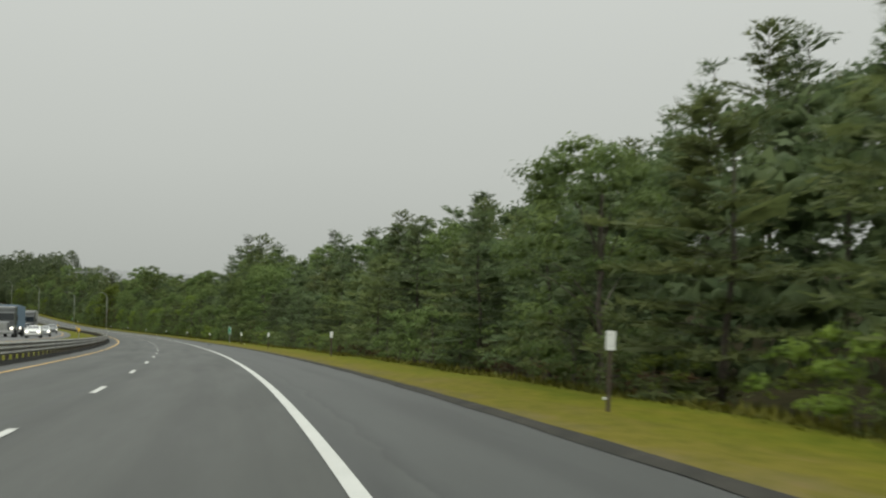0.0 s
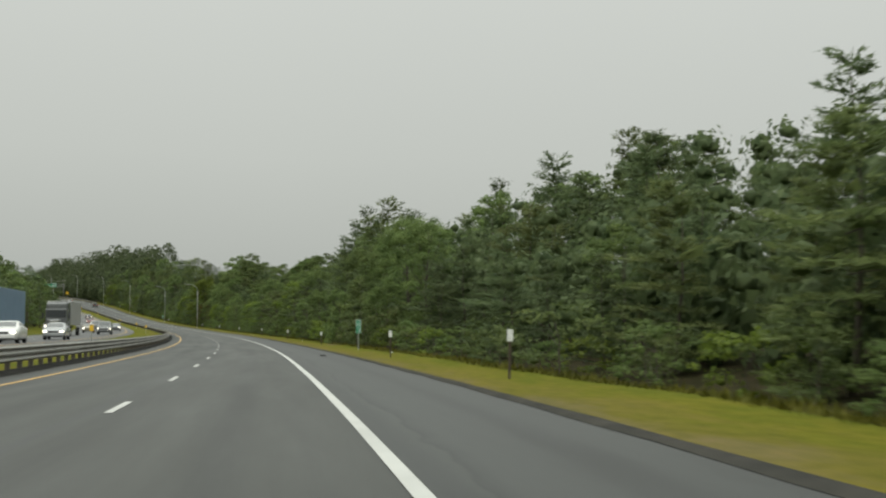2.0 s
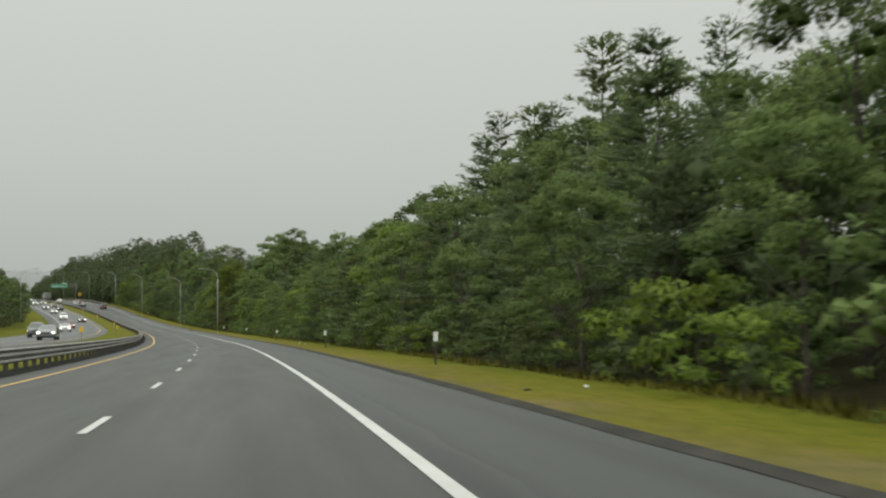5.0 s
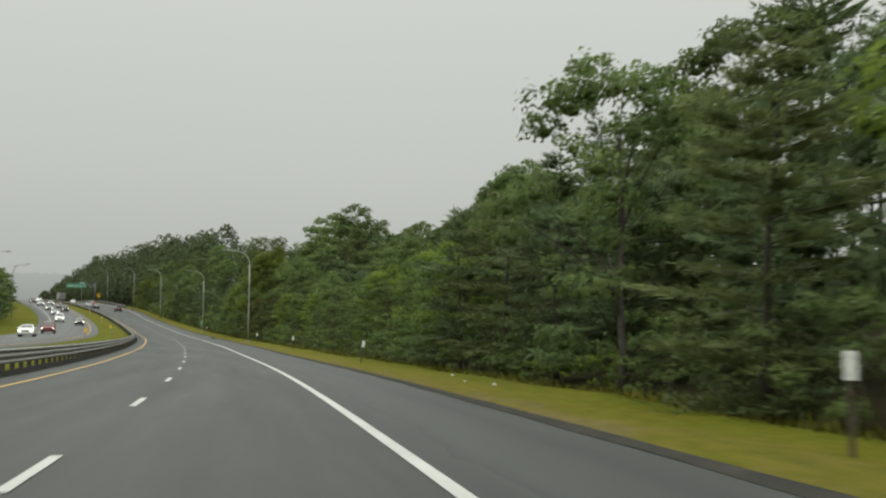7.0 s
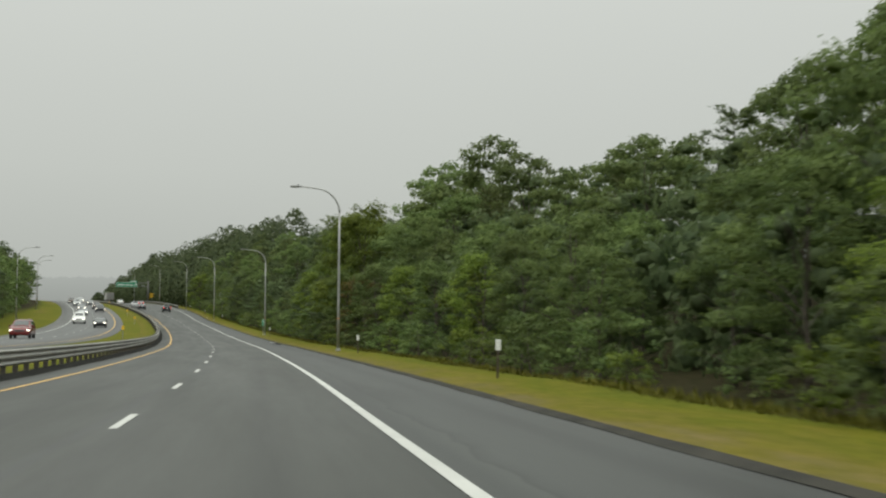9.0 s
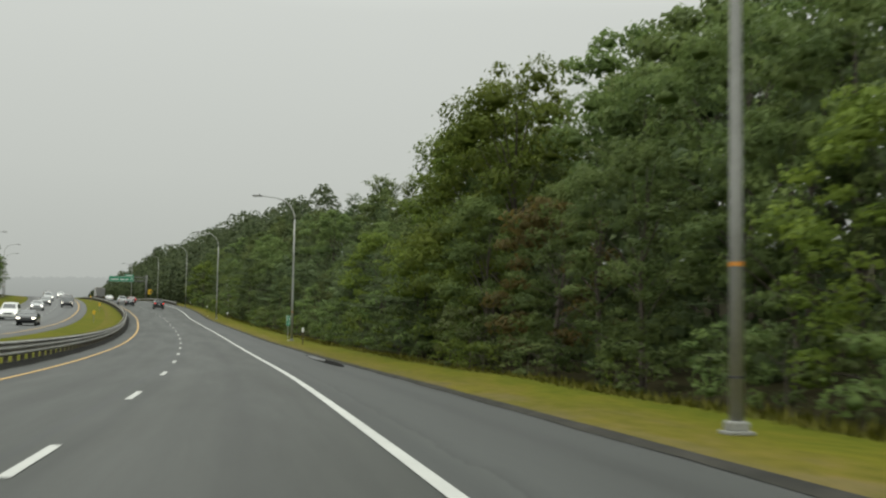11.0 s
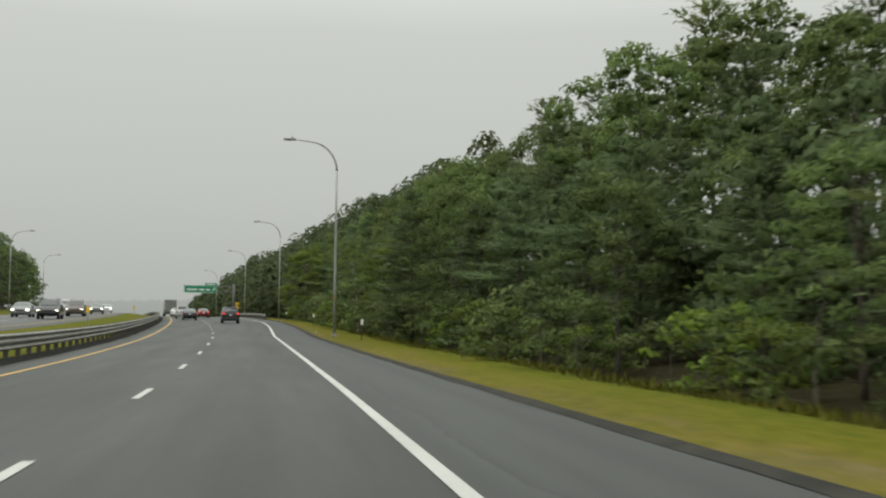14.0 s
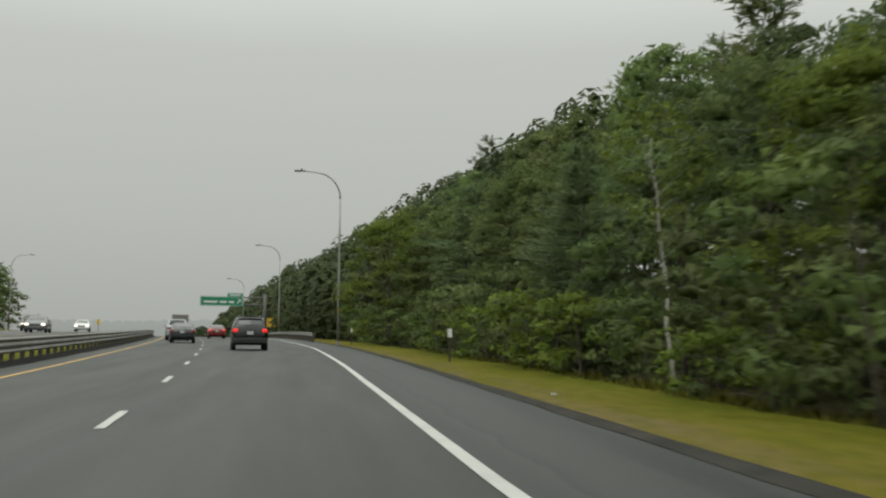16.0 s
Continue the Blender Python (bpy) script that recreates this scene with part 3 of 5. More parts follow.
def broadleaf(seed, height, spread, mat, leaf=0.20, clumps=40, per=80, base=0.07, bark=None, lean=0.0, thin=0.0, girth=1.0, lobe=0.075, solid_core=True, fine=1):
    """A maple-like tree: limbs that end in thick leafy clumps, with gaps and shade between them."""
    r = np.random.default_rng(seed)
    limbs, cs, us, ws, ns, centres, sizes = [], [], [], [], [], [], []
    for k in range(clumps):
        q = base + (1.0 - base) * ((k + 0.5) / clumps) ** 0.85
        env = spread * (math.sin(math.pi * min(0.97, 0.18 + 0.78 * (q - base) / (1 - base))) ** 0.7)
        ang = k * 2.399 + r.normal() * 0.35
        if not facing(r, ang, thin):
            continue
        rad = env * r.uniform(0.55, 1.06)
        size = (0.22 + lobe * height) * r.uniform(0.45, 1.25)
        c = np.array([rad * math.cos(ang) + lean * q * height, rad * math.sin(ang), q * height - size * 0.6 * (q > 0.85)])
        foot = np.array([lean * q * height * 0.7, 0, height * max(0.06, q * 0.66 - 0.05)])
        if bark:  # a birch carries fine twigs that leave the stem high up
            foot = np.array([lean * q * height, 0, height * (q * 0.88 - 0.02)])
        limbs.append((foot, foot + (c - foot) * 0.85, (0.012 + 0.0035 * height) * girth * (0.35 if bark else 1.0)))
        shape = np.array([r.uniform(0.95, 1.35), r.uniform(0.95, 1.35), r.uniform(0.60, 0.85)]) * size
        centres.append(c), sizes.append(shape * 0.27)
        m = max(8, int(per * size * size))
        d = unit(r, m)
        d[:, 2] = np.where(d[:, 2] < -0.35, -d[:, 2], d[:, 2])
        bulge = 0.86 + 0.22 * np.sin(5 * d[:, 0] + ang * 3) * np.sin(5 * d[:, 1] + k) + 0.12 * r.normal(size=m)
        p = c + d * shape * (bulge * r.uniform(0.42, 1.0, m) ** 0.5)[:, None]
        n = d / shape * size * 0.9 + r.normal(size=(m, 3)) * 0.55 + np.array([0, 0, 0.35])
        u = np.cross(n, unit(r, m))
        u /= np.linalg.norm(u, axis=1, keepdims=True) + 1e-9
        u[:, 2] -= 0.30
        w = np.cross(u, n)
        w /= np.linalg.norm(w, axis=1, keepdims=True) + 1e-9
        ls = leaf * r.uniform(0.6, 1.2, m)
        cs.append(p), us.append(u * (ls * 0.5)[:, None]), ws.append(w * (ls * 0.36)[:, None])
        ns.append(d / shape * size * 1.1 + (c - np.array([0, 0, height * 0.5])) / height * 0.4 + np.array([0, 0, 0.15]))
    return (trunk_mesh("trunk", height * 0.9, (0.05 + height * 0.009) * girth, limbs if bark else limbs[::3], bark or BARK, lean, seed),
            leaf_mesh("crown", np.concatenate(cs), np.concatenate(us), np.concatenate(ws), np.concatenate(ns), mat, lumps(r, centres, sizes, fine) if solid_core else None))


def shrub(seed, height, spread, mat, leaf=0.19):
    return broadleaf(seed, height, spread, mat, leaf, 15, 170, 0.04, girth=0.5, lobe=0.13)


FRONT_PINES = [pine(11 + k, h, w, m, 0.04, 0.38, 12, 8, 0.75, 0.36, 0.0, 1.18) for k, (h, w, m) in enumerate(((9.5, 4.3, PINE_OLIVE), (11.0, 4.5, PINE), (8.0, 3.9, PINE_OLIVE), (12.0, 4.5, PINE), (10.0, 4.3, PINE)))]
MID_PINES = [pine(21 + k, h, w, m, 0.24, 0.42, 9, 6, 0.75, 0.42, 0.2) for k, (h, w, m) in enumerate(((10.5, 3.9, PINE_OLIVE), (12.0, 4.1, PINE), (11.0, 4.0, PINE)))]
BACK_PINES = [pine(31 + k, h, w, m, 0.50, 0.50, 8, 6, 0.7, 0.26, 0.12) for k, (h, w, m) in enumerate(((15.5, 4.9, PINE), (18.0, 5.3, PINE_OLIVE), (14.0, 4.7, PINE_OLIVE), (19.5, 5.2, PINE)))]
FRONT_MAPLES = [broadleaf(51 + k, h, w, m, 0.20, 62, 215, 0.05, thin=0.75) for k, (h, w, m) in enumerate(((9.5, 3.4, MAPLE), (12.0, 3.8, MAPLE), (8.5, 3.1, LIME), (13.5, 4.1, MAPLE), (10.5, 3.6, MAPLE)))]
BACK_MAPLES = [broadleaf(71 + k, h, w, MAPLE, 0.30, 42, 150, 0.46, thin=0.6, lobe=0.06) for k, (h, w) in enumerate(((15.0, 4.6), (17.0, 4.9), (13.5, 4.3)))]
MID_MAPLES = [broadleaf(61 + k, h, w, MAPLE, 0.25, 52, 150, 0.22, thin=0.75) for k, (h, w) in enumerate(((11.0, 3.6), (12.5, 4.0)))]
SHRUBS = [shrub(91 + k, h, w, m) for k, (h, w, m) in enumerate(((2.6, 1.9, MAPLE), (3.4, 2.2, MAPLE), (2.2, 1.8, LIME), (3.0, 2.0, PINE_OLIVE)))]
LEFT_TREES = [broadleaf(141 + k, h, 3.9, m, 0.40, 30, 60, 0.06) for k, (h, m) in enumerate(((9.0, MAPLE), (11.0, MAPLE), (10.0, PINE)))]
LIME_MAPLE = broadleaf(56, 12.0, 3.8, LIME, 0.20, 62, 215, 0.05, thin=0.75)
RUST_TREE = broadleaf(121, 6.2, 2.6, RUST, 0.22, 34, 220, 0.10, thin=0.5)
LABELS = {"pine": "dark green pine with layered level boughs", "maple": "leafy green broadleaf tree with clumped crown",
          "shrub": "low green shrub at the edge of the wood", "birch": "slender white-barked birch with light leaves"}


def plant(kind, pair, s, d, scale=1.0, turn=None, full=False, group="trees of the roadside wood", sink=0.0):
    x, y, z = at_road(s, d, float(ground_z(np.array(s), np.array(d))) - sink)
    name = {"pine": "pine_tree", "maple": "broadleaf_tree", "shrub": "shrub", "birch": "birch_tree"}[kind]
    t = (math.degrees(float(np.interp(s, SS, head))) + rng.uniform(-38, 38) if full else rng.uniform(0, 360)) if turn is None else turn
    ob = empty(name, pose(x, y, z, 0, 0, t) @ Matrix.Diagonal((scale, scale, scale * (1 if turn is not None else rng.uniform(0.92, 1.1)), 1)),
               LABELS[kind], "shrub" if kind == "shrub" else "tree", group)
    for n, me in zip(("trunk", "crown"), pair):
        p = new(n, me)
        p.parent = ob
    return ob


def pine_share(s):
    """How much of the wood is pine along the road."""
    return float(np.interp(s, [0, 150, 175, 235, 265, 300, 340, 420, 470, 530, 640, 800], [0.92, 0.9, 0.5, 0.6, 0.8, 0.35, 0.25, 0.3, 0.7, 0.75, 0.7, 0.6]))


def tree_line(s):
    """Where the front of the wood stands, to the right of the driven line."""
    return float(pave_edge(s)) + 0.28 + float(np.interp(s, [0, 60, 110, 160, 180, 250, 330, 420, 455, 480, 540, 570, 640, 800], [4.6, 4.8, 5.0, 6.2, 4.4, 4.6, 5.0, 5.0, 5.6, 5.6, 4.2, 3.8, 4.4, 6.0]))


def canopy(s):
    """How much taller or lower than usual the wood is along the road."""
    tall = [0.90, 0.96, 1.02, 0.95, 0.90, 0.90, 0.78, 0.74, 0.82, 0.98, 0.98, 0.92, 0.94, 0.97, 1.02, 1.10, 1.14, 1.18, 0.97, 0.92, 0.90, 0.74, 0.82, 0.89, 0.92, 1.16, 1.26, 1.10, 1.10, 1.21, 0.98, 0.90, 1.05, 1.28, 1.30, 1.20, 1.20, 1.32, 1.30, 1.26, 1.34, 1.50]
    return float(np.interp(s, np.arange(len(tall)) * 16.0, tall))


def height_of(pair):
    return np.percentile([v.co.z for v in pair[1].vertices], 99.5)


# rows of the right-hand wood: distance behind the front, spacing, height of the canopy over the road there
ROWS = ((0.9, 5.6, 6.6), (4.8, 6.4, 9.0), (9.8, 7.2, 11.8), (15.8, 8.4, 14.3), (23.5, 9.5, 16.6))
for i, (back, gap, tall) in enumerate(ROWS):
    s = 6.0 + i * 1.7
    while s < 650:
        d = tree_line(s) + back + rng.normal() * 1.0 + 1.4
        is_pine = rng.random() < pine_share(s)
        pairs = ((FRONT_PINES, FRONT_MAPLES) if i == 0 else (MID_PINES, MID_MAPLES) if i == 1 else (BACK_PINES, BACK_MAPLES))[0 if is_pine else 1]
        pair = pairs[int(rng.integers(len(pairs)))]
        if i == 0 and not is_pine and 380 < s < 460 and rng.random() < 0.5:
            pair = FRONT_MAPLES[2]
        if pair is FRONT_MAPLES[2] and s > 480:
            pair = FRONT_MAPLES[4]
        rise = float(ground_z(np.array(s), np.array(d)))
        want = tall * canopy(s) * rng.uniform(0.78, 1.14) - rise
        plant("pine" if is_pine else "maple", pair, s, d, want / height_of(pair), full=True)
        s += gap * rng.uniform(0.78, 1.22)

# single trees that stand out: kind, place along, offset, height of the top over the road
for kind, s, d, top in (("pine", 341.0, 36.0, 23.1), ("pine", 488.0, 24.5, 18.6), ("maple", 423.0, 13.5, 13.0), ("maple", 430.0, 14.5, 12.8), ("maple", 430.5, 13.6, 13.0), ("maple", 434.5, 15.0, 12.8),
                        ("pine", 47.0, 25.0, 15.6), ("pine", 53.0, 26.5, 16.2), ("pine", 97.0, 24.5, 12.6), ("pine", 106.0, 26.5, 13.2), ("pine", 118.0, 27.2, 14.3), ("pine", 144.0, 26.9, 15.7), ("maple", 158.0, 13.6, 10.2), ("maple", 167.0, 13.6, 10.5), ("maple", 192.0, 13.5, 9.4), ("maple", 187.0, 15.0, 9.6), ("pine", 203.0, 12.6, 9.8), ("maple", 291.0, 11.4, 6.0), ("maple", 299.0, 11.6, 6.8), ("maple", 318.0, 11.9, 6.4), ("maple", 554.0, 11.3, 7.4), ("maple", 618.0, 11.0, 9.4),
                        ("pine", 165.0, 32.6, 17.9), ("pine", 192.0, 35.0, 19.8), ("pine", 201.0, 30.2, 18.5), ("pine", 244.0, 24.8, 19.7), ("pine", 249.0, 28.5, 19.1), ("pine", 264.0, 25.8, 20.8),
                        ("pine", 288.0, 27.8, 21.9), ("pine", 292.0, 30.6, 23.8), ("maple", 353.0, 31.8, 17.4), ("maple", 345.0, 29.0, 16.6), ("maple", 337.0, 26.5, 16.2), ("maple", 329.0, 25.0, 15.4), ("maple", 321.0, 24.0, 14.4), ("maple", 361.0, 30.5, 15.8), ("pine", 368.0, 28.9, 15.3), ("maple", 424.0, 24.3, 18.4), ("maple", 440.0, 26.3, 20.6),
                        ("maple", 446.0, 29.9, 21.0), ("pine", 511.0, 24.5, 15.9)):
    h = top - float(ground_z(np.array(s), np.array(d)))
    pairs = (BACK_PINES if h > 13 else FRONT_PINES) if kind == "pine" else (BACK_MAPLES if d > 20 else FRONT_MAPLES)
    pair = pairs[int(rng.integers(2)) * 2 + 1 if len(pairs) > 3 else int(rng.integers(len(pairs)))]
    if kind == "maple" and (s > 420 or 290 < s < 320) and d < 20:
        pair = LIME_MAPLE
    plant(kind, pair, s, d, h / height_of(pair), full=True)
for s, d in ((410.0, 11.6),):
    tagged(plant("maple", RUST_TREE, s, d, 1.0, full=True), "half-dead tree with rusty brown leaves")

# bushes that stand out before the trees: place along, offset, height, kind
for s, d, h, k in ((571.0, 9.0, 2.4, 2), (586.0, 9.4, 3.2, 1), (589.5, 9.8, 2.8, 0), (194.0, 11.0, 1.9, 1), (197.5, 11.3, 1.7, 0), (452.0, 10.6, 2.8, 2), (515.0, 9.6, 2.2, 2), (524.0, 9.8, 2.6, 1)):
    plant("shrub", SHRUBS[k], s, d, h / height_of(SHRUBS[k]), group="shrubs along the wood's edge")
BRACKEN = shrub(97, 0.8, 0.9, RUST_DARK, 0.14)
for s, d in ((24.0, 9.7), (27.5, 10.3), (31.0, 9.9), (35.0, 10.2), (39.5, 9.8), (44.0, 10.4), (66.0, 9.9), (72.0, 10.4), (79.0, 10.0)):
    tagged(plant("shrub", BRACKEN, s, d, rng.uniform(0.8, 1.2)), "low patch of browned bracken under the pines", "bracken", "browned bracken")

s = 12.0
while s < 640:
    d = tree_line(s) + rng.uniform(-1.0, 1.5)
    plant("shrub", SHRUBS[int(rng.integers(4))], s, d, rng.uniform(0.5, 1.0) * (1.3 if 150 < s < 200 or s > 430 else 0.85), group="shrubs along the wood's edge")
    s += rng.uniform(2.2, 4.2)

# the wood beyond the oncoming carriageway
for i, (back, gap, tall) in enumerate(((0.0, 5.5, 9.0), (7.0, 7.5, 12.0))):
    s = 186.0 + i * 2
    while s < 790:
        d = -32.0 - back + rng.normal() * 0.9 - (2.0 if s > 520 else 0.0)
        pair = LEFT_TREES[int(rng.integers(len(LEFT_TREES)))]
        plant("maple", pair, s, d, tall * rng.uniform(0.8, 1.2) * (1.15 if s > 640 else 1.0) / height_of(pair), group="trees beyond the oncoming carriageway")
        s += gap * rng.uniform(0.8, 1.3)


def far_wood():
    """The wood past the exit, too far off to tell its trees apart: crowns of loose leaf clumps."""
    r = np.random.default_rng(77)
    cs, us, ws, ns = [], [], [], []
    for k in range(330):
        s = r.uniform(640, 900)
        back = 30 * r.random()
        d = float(pave_edge(s)) + 5 + back
        tall = (8.6 + 0.45 * back) * r.uniform(0.85, 1.12)
        base = at_road(s, d, float(ground_z(np.array(s), np.array(d))))
        m = 260
        q = r.random(m) ** 0.7
        rad = (1.5 + 0.14 * tall) * np.sin(np.clip(0.12 + 0.85 * q, 0, 1) * math.pi) ** 0.6
        ang = r.uniform(0, 6.283, m)
        o = np.stack([np.cos(ang) * rad, np.sin(ang) * rad, 0.3 + q * tall], 1)
        n = np.stack([np.cos(ang), np.sin(ang), 0.3 + q], 1) + r.normal(size=(m, 3)) * 0.3
        u = np.cross(n, unit(r, m))
        u /= np.linalg.norm(u, axis=1, keepdims=True)
        w = np.cross(u, n / np.linalg.norm(n, axis=1, keepdims=True))
        size = r.uniform(0.6, 1.05, m)
        cs.append(base + o), us.append(u * (size * 0.6)[:, None]), ws.append(w * (size * 0.45)[:, None]), ns.append(n)
    me = leaf_mesh("far_wood", np.concatenate(cs), np.concatenate(us), np.concatenate(ws), np.concatenate(ns), PINE)
    return tagged(new("far_wood", me), "distant misty mixed wood past the exit", "wood", kind="stuff")


far_wood()


def misty_ridge():
    """A low wooded ridge on the horizon, its mist painted on as a graded glow."""
    r = np.random.default_rng(79)
    m = 1400
    ang = np.radians(np.linspace(-30, 70, m))
    crest = np.interp(np.degrees(ang), [-30, 0, 15, 25, 33, 42, 52, 70], [50, 60, 62, 62, 62, 50, 38, 30])
    crest += 1.6 * np.sin(ang * 31) + 1.5 * np.abs(np.sin(ang * 330 + 2 * np.sin(ang * 57))) + 1.2 * np.abs(np.sin(ang * 710)) + r.normal(size=m) * 0.35
    cols = np.linspace(0, 1, 8)
    v = [(-1500 * math.sin(a) - 160, 1500 * math.cos(a) + 300, -20 + (c + 20) * q) for a, c in zip(ang, crest) for q in cols]
    f = [(i * 8 + k, i * 8 + 8 + k, i * 8 + 9 + k, i * 8 + 1 + k) for i in range(m - 1) for k in range(7)]
    n = Nodes("painted_mist_glow", 1.0, spec=0.0)
    sep = n.add("ShaderNodeSeparateXYZ")
    n.link(n.coords(), sep.inputs[0])
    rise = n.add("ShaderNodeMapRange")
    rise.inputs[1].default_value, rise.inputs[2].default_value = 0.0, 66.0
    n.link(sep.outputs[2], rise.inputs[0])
    # haze painted as emission, rising to the sky's tone at the crest
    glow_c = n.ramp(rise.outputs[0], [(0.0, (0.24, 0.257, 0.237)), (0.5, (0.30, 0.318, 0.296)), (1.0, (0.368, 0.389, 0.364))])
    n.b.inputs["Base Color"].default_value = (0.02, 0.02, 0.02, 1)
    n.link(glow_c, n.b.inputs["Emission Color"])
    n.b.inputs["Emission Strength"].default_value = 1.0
    return tagged(solid("backdrop", v, f, n.m, smooth=True), "pale wooded backdrop ridge with a painted mist glow", "backdrop", kind="structure")


misty_ridge()


def understorey():
    """The dim thicket inside the wood: saplings and lower boughs, too mixed up to tell apart."""
    r = np.random.default_rng(78)
    q = np.arange(0, 720, 10)
    line, tall = np.array([tree_line(x) for x in q]), np.array([canopy(x) for x in q])
    n = 6000
    s = r.uniform(2, 700, n)
    back = r.choice([5.0, 10.0, 16.0], n, p=[0.4, 0.35, 0.25]) + r.normal(size=n) * 0.6
    d = np.interp(s, q, line) + back
    top = (4.0 + 0.46 * back) * np.interp(s, q, tall)
    z = ground_z(s, d) + top * r.random(n)
    c = at_road(s, d, z)
    sizes = r.uniform(0.8, 1.5, (n, 1)) * np.array([1.1, 1.1, 0.8])
    m = 30
    out = unit(r, n * m)
    p = np.repeat(c, m, 0) + out * np.repeat(sizes, m, 0) * r.uniform(0.45, 1.15, (n * m, 1))
    u = np.cross(out, unit(r, n * m))
    u /= np.linalg.norm(u, axis=1, keepdims=True)
    w = np.cross(u, out)
    size = r.uniform(0.25, 0.5, n * m)
    me = leaf_mesh("understorey", p, u * (size * 0.55)[:, None], w * (size * 0.42)[:, None], out, PINE, lumps(r, c, sizes * 0.46))
    return tagged(new("understorey", me), "dense dim thicket of saplings inside the wood", "undergrowth", kind="stuff")


understorey()

# a leaning birch at the edge of the wood
BIRCH_PAIR = broadleaf(131, 6.6, 1.5, LIME, 0.15, 26, 110, 0.5, BIRCH, -0.10, girth=0.42, lobe=0.05, solid_core=False)
plant("birch", BIRCH_PAIR, 559.0, tree_line(559.0) - 0.1, 1.0, 20)


# ---- grass blades on the verge ----
def verge_blades(name, s_from, s_to, count, seed):
    r = np.random.default_rng(seed)
    s = r.uniform(s_from, s_to, count)
    e = np.array(pave_edge(s))
    past = 3.1 + 1.9 * r.random(count)
    d = e + past
    base = at_road(s, d, ground_z(s, d) - 0.02)
    tall = r.uniform(0.03, 0.075, count) * (1 + 3.2 * np.clip(past - 3.0, 0, 1.4) * r.random(count))
    ang = r.uniform(0, 6.283, count)
    wide = np.stack([np.cos(ang), np.sin(ang), 0 * ang], 1) * (0.012 + tall * 0.10)[:, None]
    tip = base + np.stack([r.normal(size=count) * 0.05, r.normal(size=count) * 0.05, tall], 1)
    v = np.stack([base - wide, base + wide, tip], 1).reshape(-1, 3)
    ob = solid(name, v, np.arange(3 * count).reshape(-1, 3), BLADES, smooth=True)
    ob.data.normals_split_custom_set_from_vertices([(0.0, 0.0, 1.0)] * (3 * count))
    return tagged(ob, "short yellow-green grass blades on the roadside verge", "grass", kind="stuff")


verge_blades("grass", 5, 600, 70000, 5)


# ---- guardrails ----
def w_beam(side):
    """The profile of a corrugated steel beam, three waves before the posts and two behind: offsets from the post's centre and heights."""
    prof = [(0.00, 0.33), (0.075, 0.375), (0.075, 0.41), (0.012, 0.465), (0.012, 0.49), (0.075, 0.555), (0.075, 0.60), (0.012, 0.665), (0.012, 0.69), (0.075, 0.745), (0.075, 0.78), (0.0, 0.825)]
    return [(side * (0.09 + x), z) for x, z in (prof if side > 0 else prof[4:])]


def sweep_rail(name, s, lat, prof, mat, parent, z0=0.0, label="", thick=0.006):
    rows = []
    for x, z in prof + [(x - math.copysign(thick, x), z) for x, z in reversed(prof)]:
        rows.append(at_road(s, lat(s) + x, z0 + z))
    p = np.stack(rows, 1)
    n, m = p.shape[:2]
    idx = np.arange(n * m).reshape(n, m)
    nxt = np.roll(idx, -1, 1)
    faces = np.stack([idx[:-1], nxt[:-1], nxt[1:], idx[1:]], -1).reshape(-1, 4)
    return solid(name, p.reshape(-1, 3), faces, mat, parent, label)


def guardrail(name, s_from, s_to, lat, sides, spacing, label, first=300):
    rail = empty(name, Matrix.Identity(4), label, "guardrail")
    s = np.arange(s_from, s_to, 3.81)
    for side in sides:
        sweep_rail("rail", s, lat, w_beam(side), RAIL_STEEL, rail, label="weathered corrugated steel beam")
    post = box((0.15, 0.13, 0.92), (0, 0, 0.34), 0.008, seg=1)
    post_me = bpy.data.meshes.new("post")
    post.to_mesh(post_me)
    post.free()
    post_me.materials.append(POST_WOOD)
    k = 0
    for q in np.arange(s_from + 0.5, s_to - 0.5, spacing):
        m = road_pose(float(q), float(lat(np.array(q))), 0.0, 0, False)
        ob = new("post", post_me)
        ob.parent, ob.matrix_world = rail, m
        k += 1
        if k >= first:
            far = [box((0.15, 0.13, 0.92), (0, 0, 0.34)) for x in np.arange(q + spacing, s_to - 0.5, spacing)]
            for b, x in zip(far, np.arange(q + spacing, s_to - 0.5, spacing)):
                b.transform(road_pose(float(x), float(lat(np.array(x))), 0.0, 0, False))
            tagged(part("far_post", merged(*far), POST_WOOD, rail), kind="stuff")
            break
    return rail


guardrail("guardrail", 45, 830, rail_d, (1, -1), 1.905, "weathered double-faced steel guardrail in the median")
guardrail("guardrail", 636, 790, lambda s: np.interp(s, [636, 650, 790], [7.4, 8.0, 12.0]), (-1,), 1.905, "galvanised steel guardrail beside the exit")


# ---- roadside posts ----
def text_mesh(body, size, mat, parent, m, name="lettering", depth=0.002):
    cu = bpy.data.curves.new(name, "FONT")
    cu.body, cu.size, cu.extrude, cu.align_x, cu.align_y = body, size, depth, "CENTER", "CENTER"
    tmp = new("tmp", cu)
    bpy.context.view_layer.update()
    me = bpy.data.meshes.new_from_object(tmp.evaluated_get(bpy.context.evaluated_depsgraph_get()))
    bpy.data.objects.remove(tmp)
    me.name = name
    me.materials.clear()
    me.materials.append(mat)
    ob = new(name, me)
    ob.parent = parent
    ob.matrix_local = m
    return ob


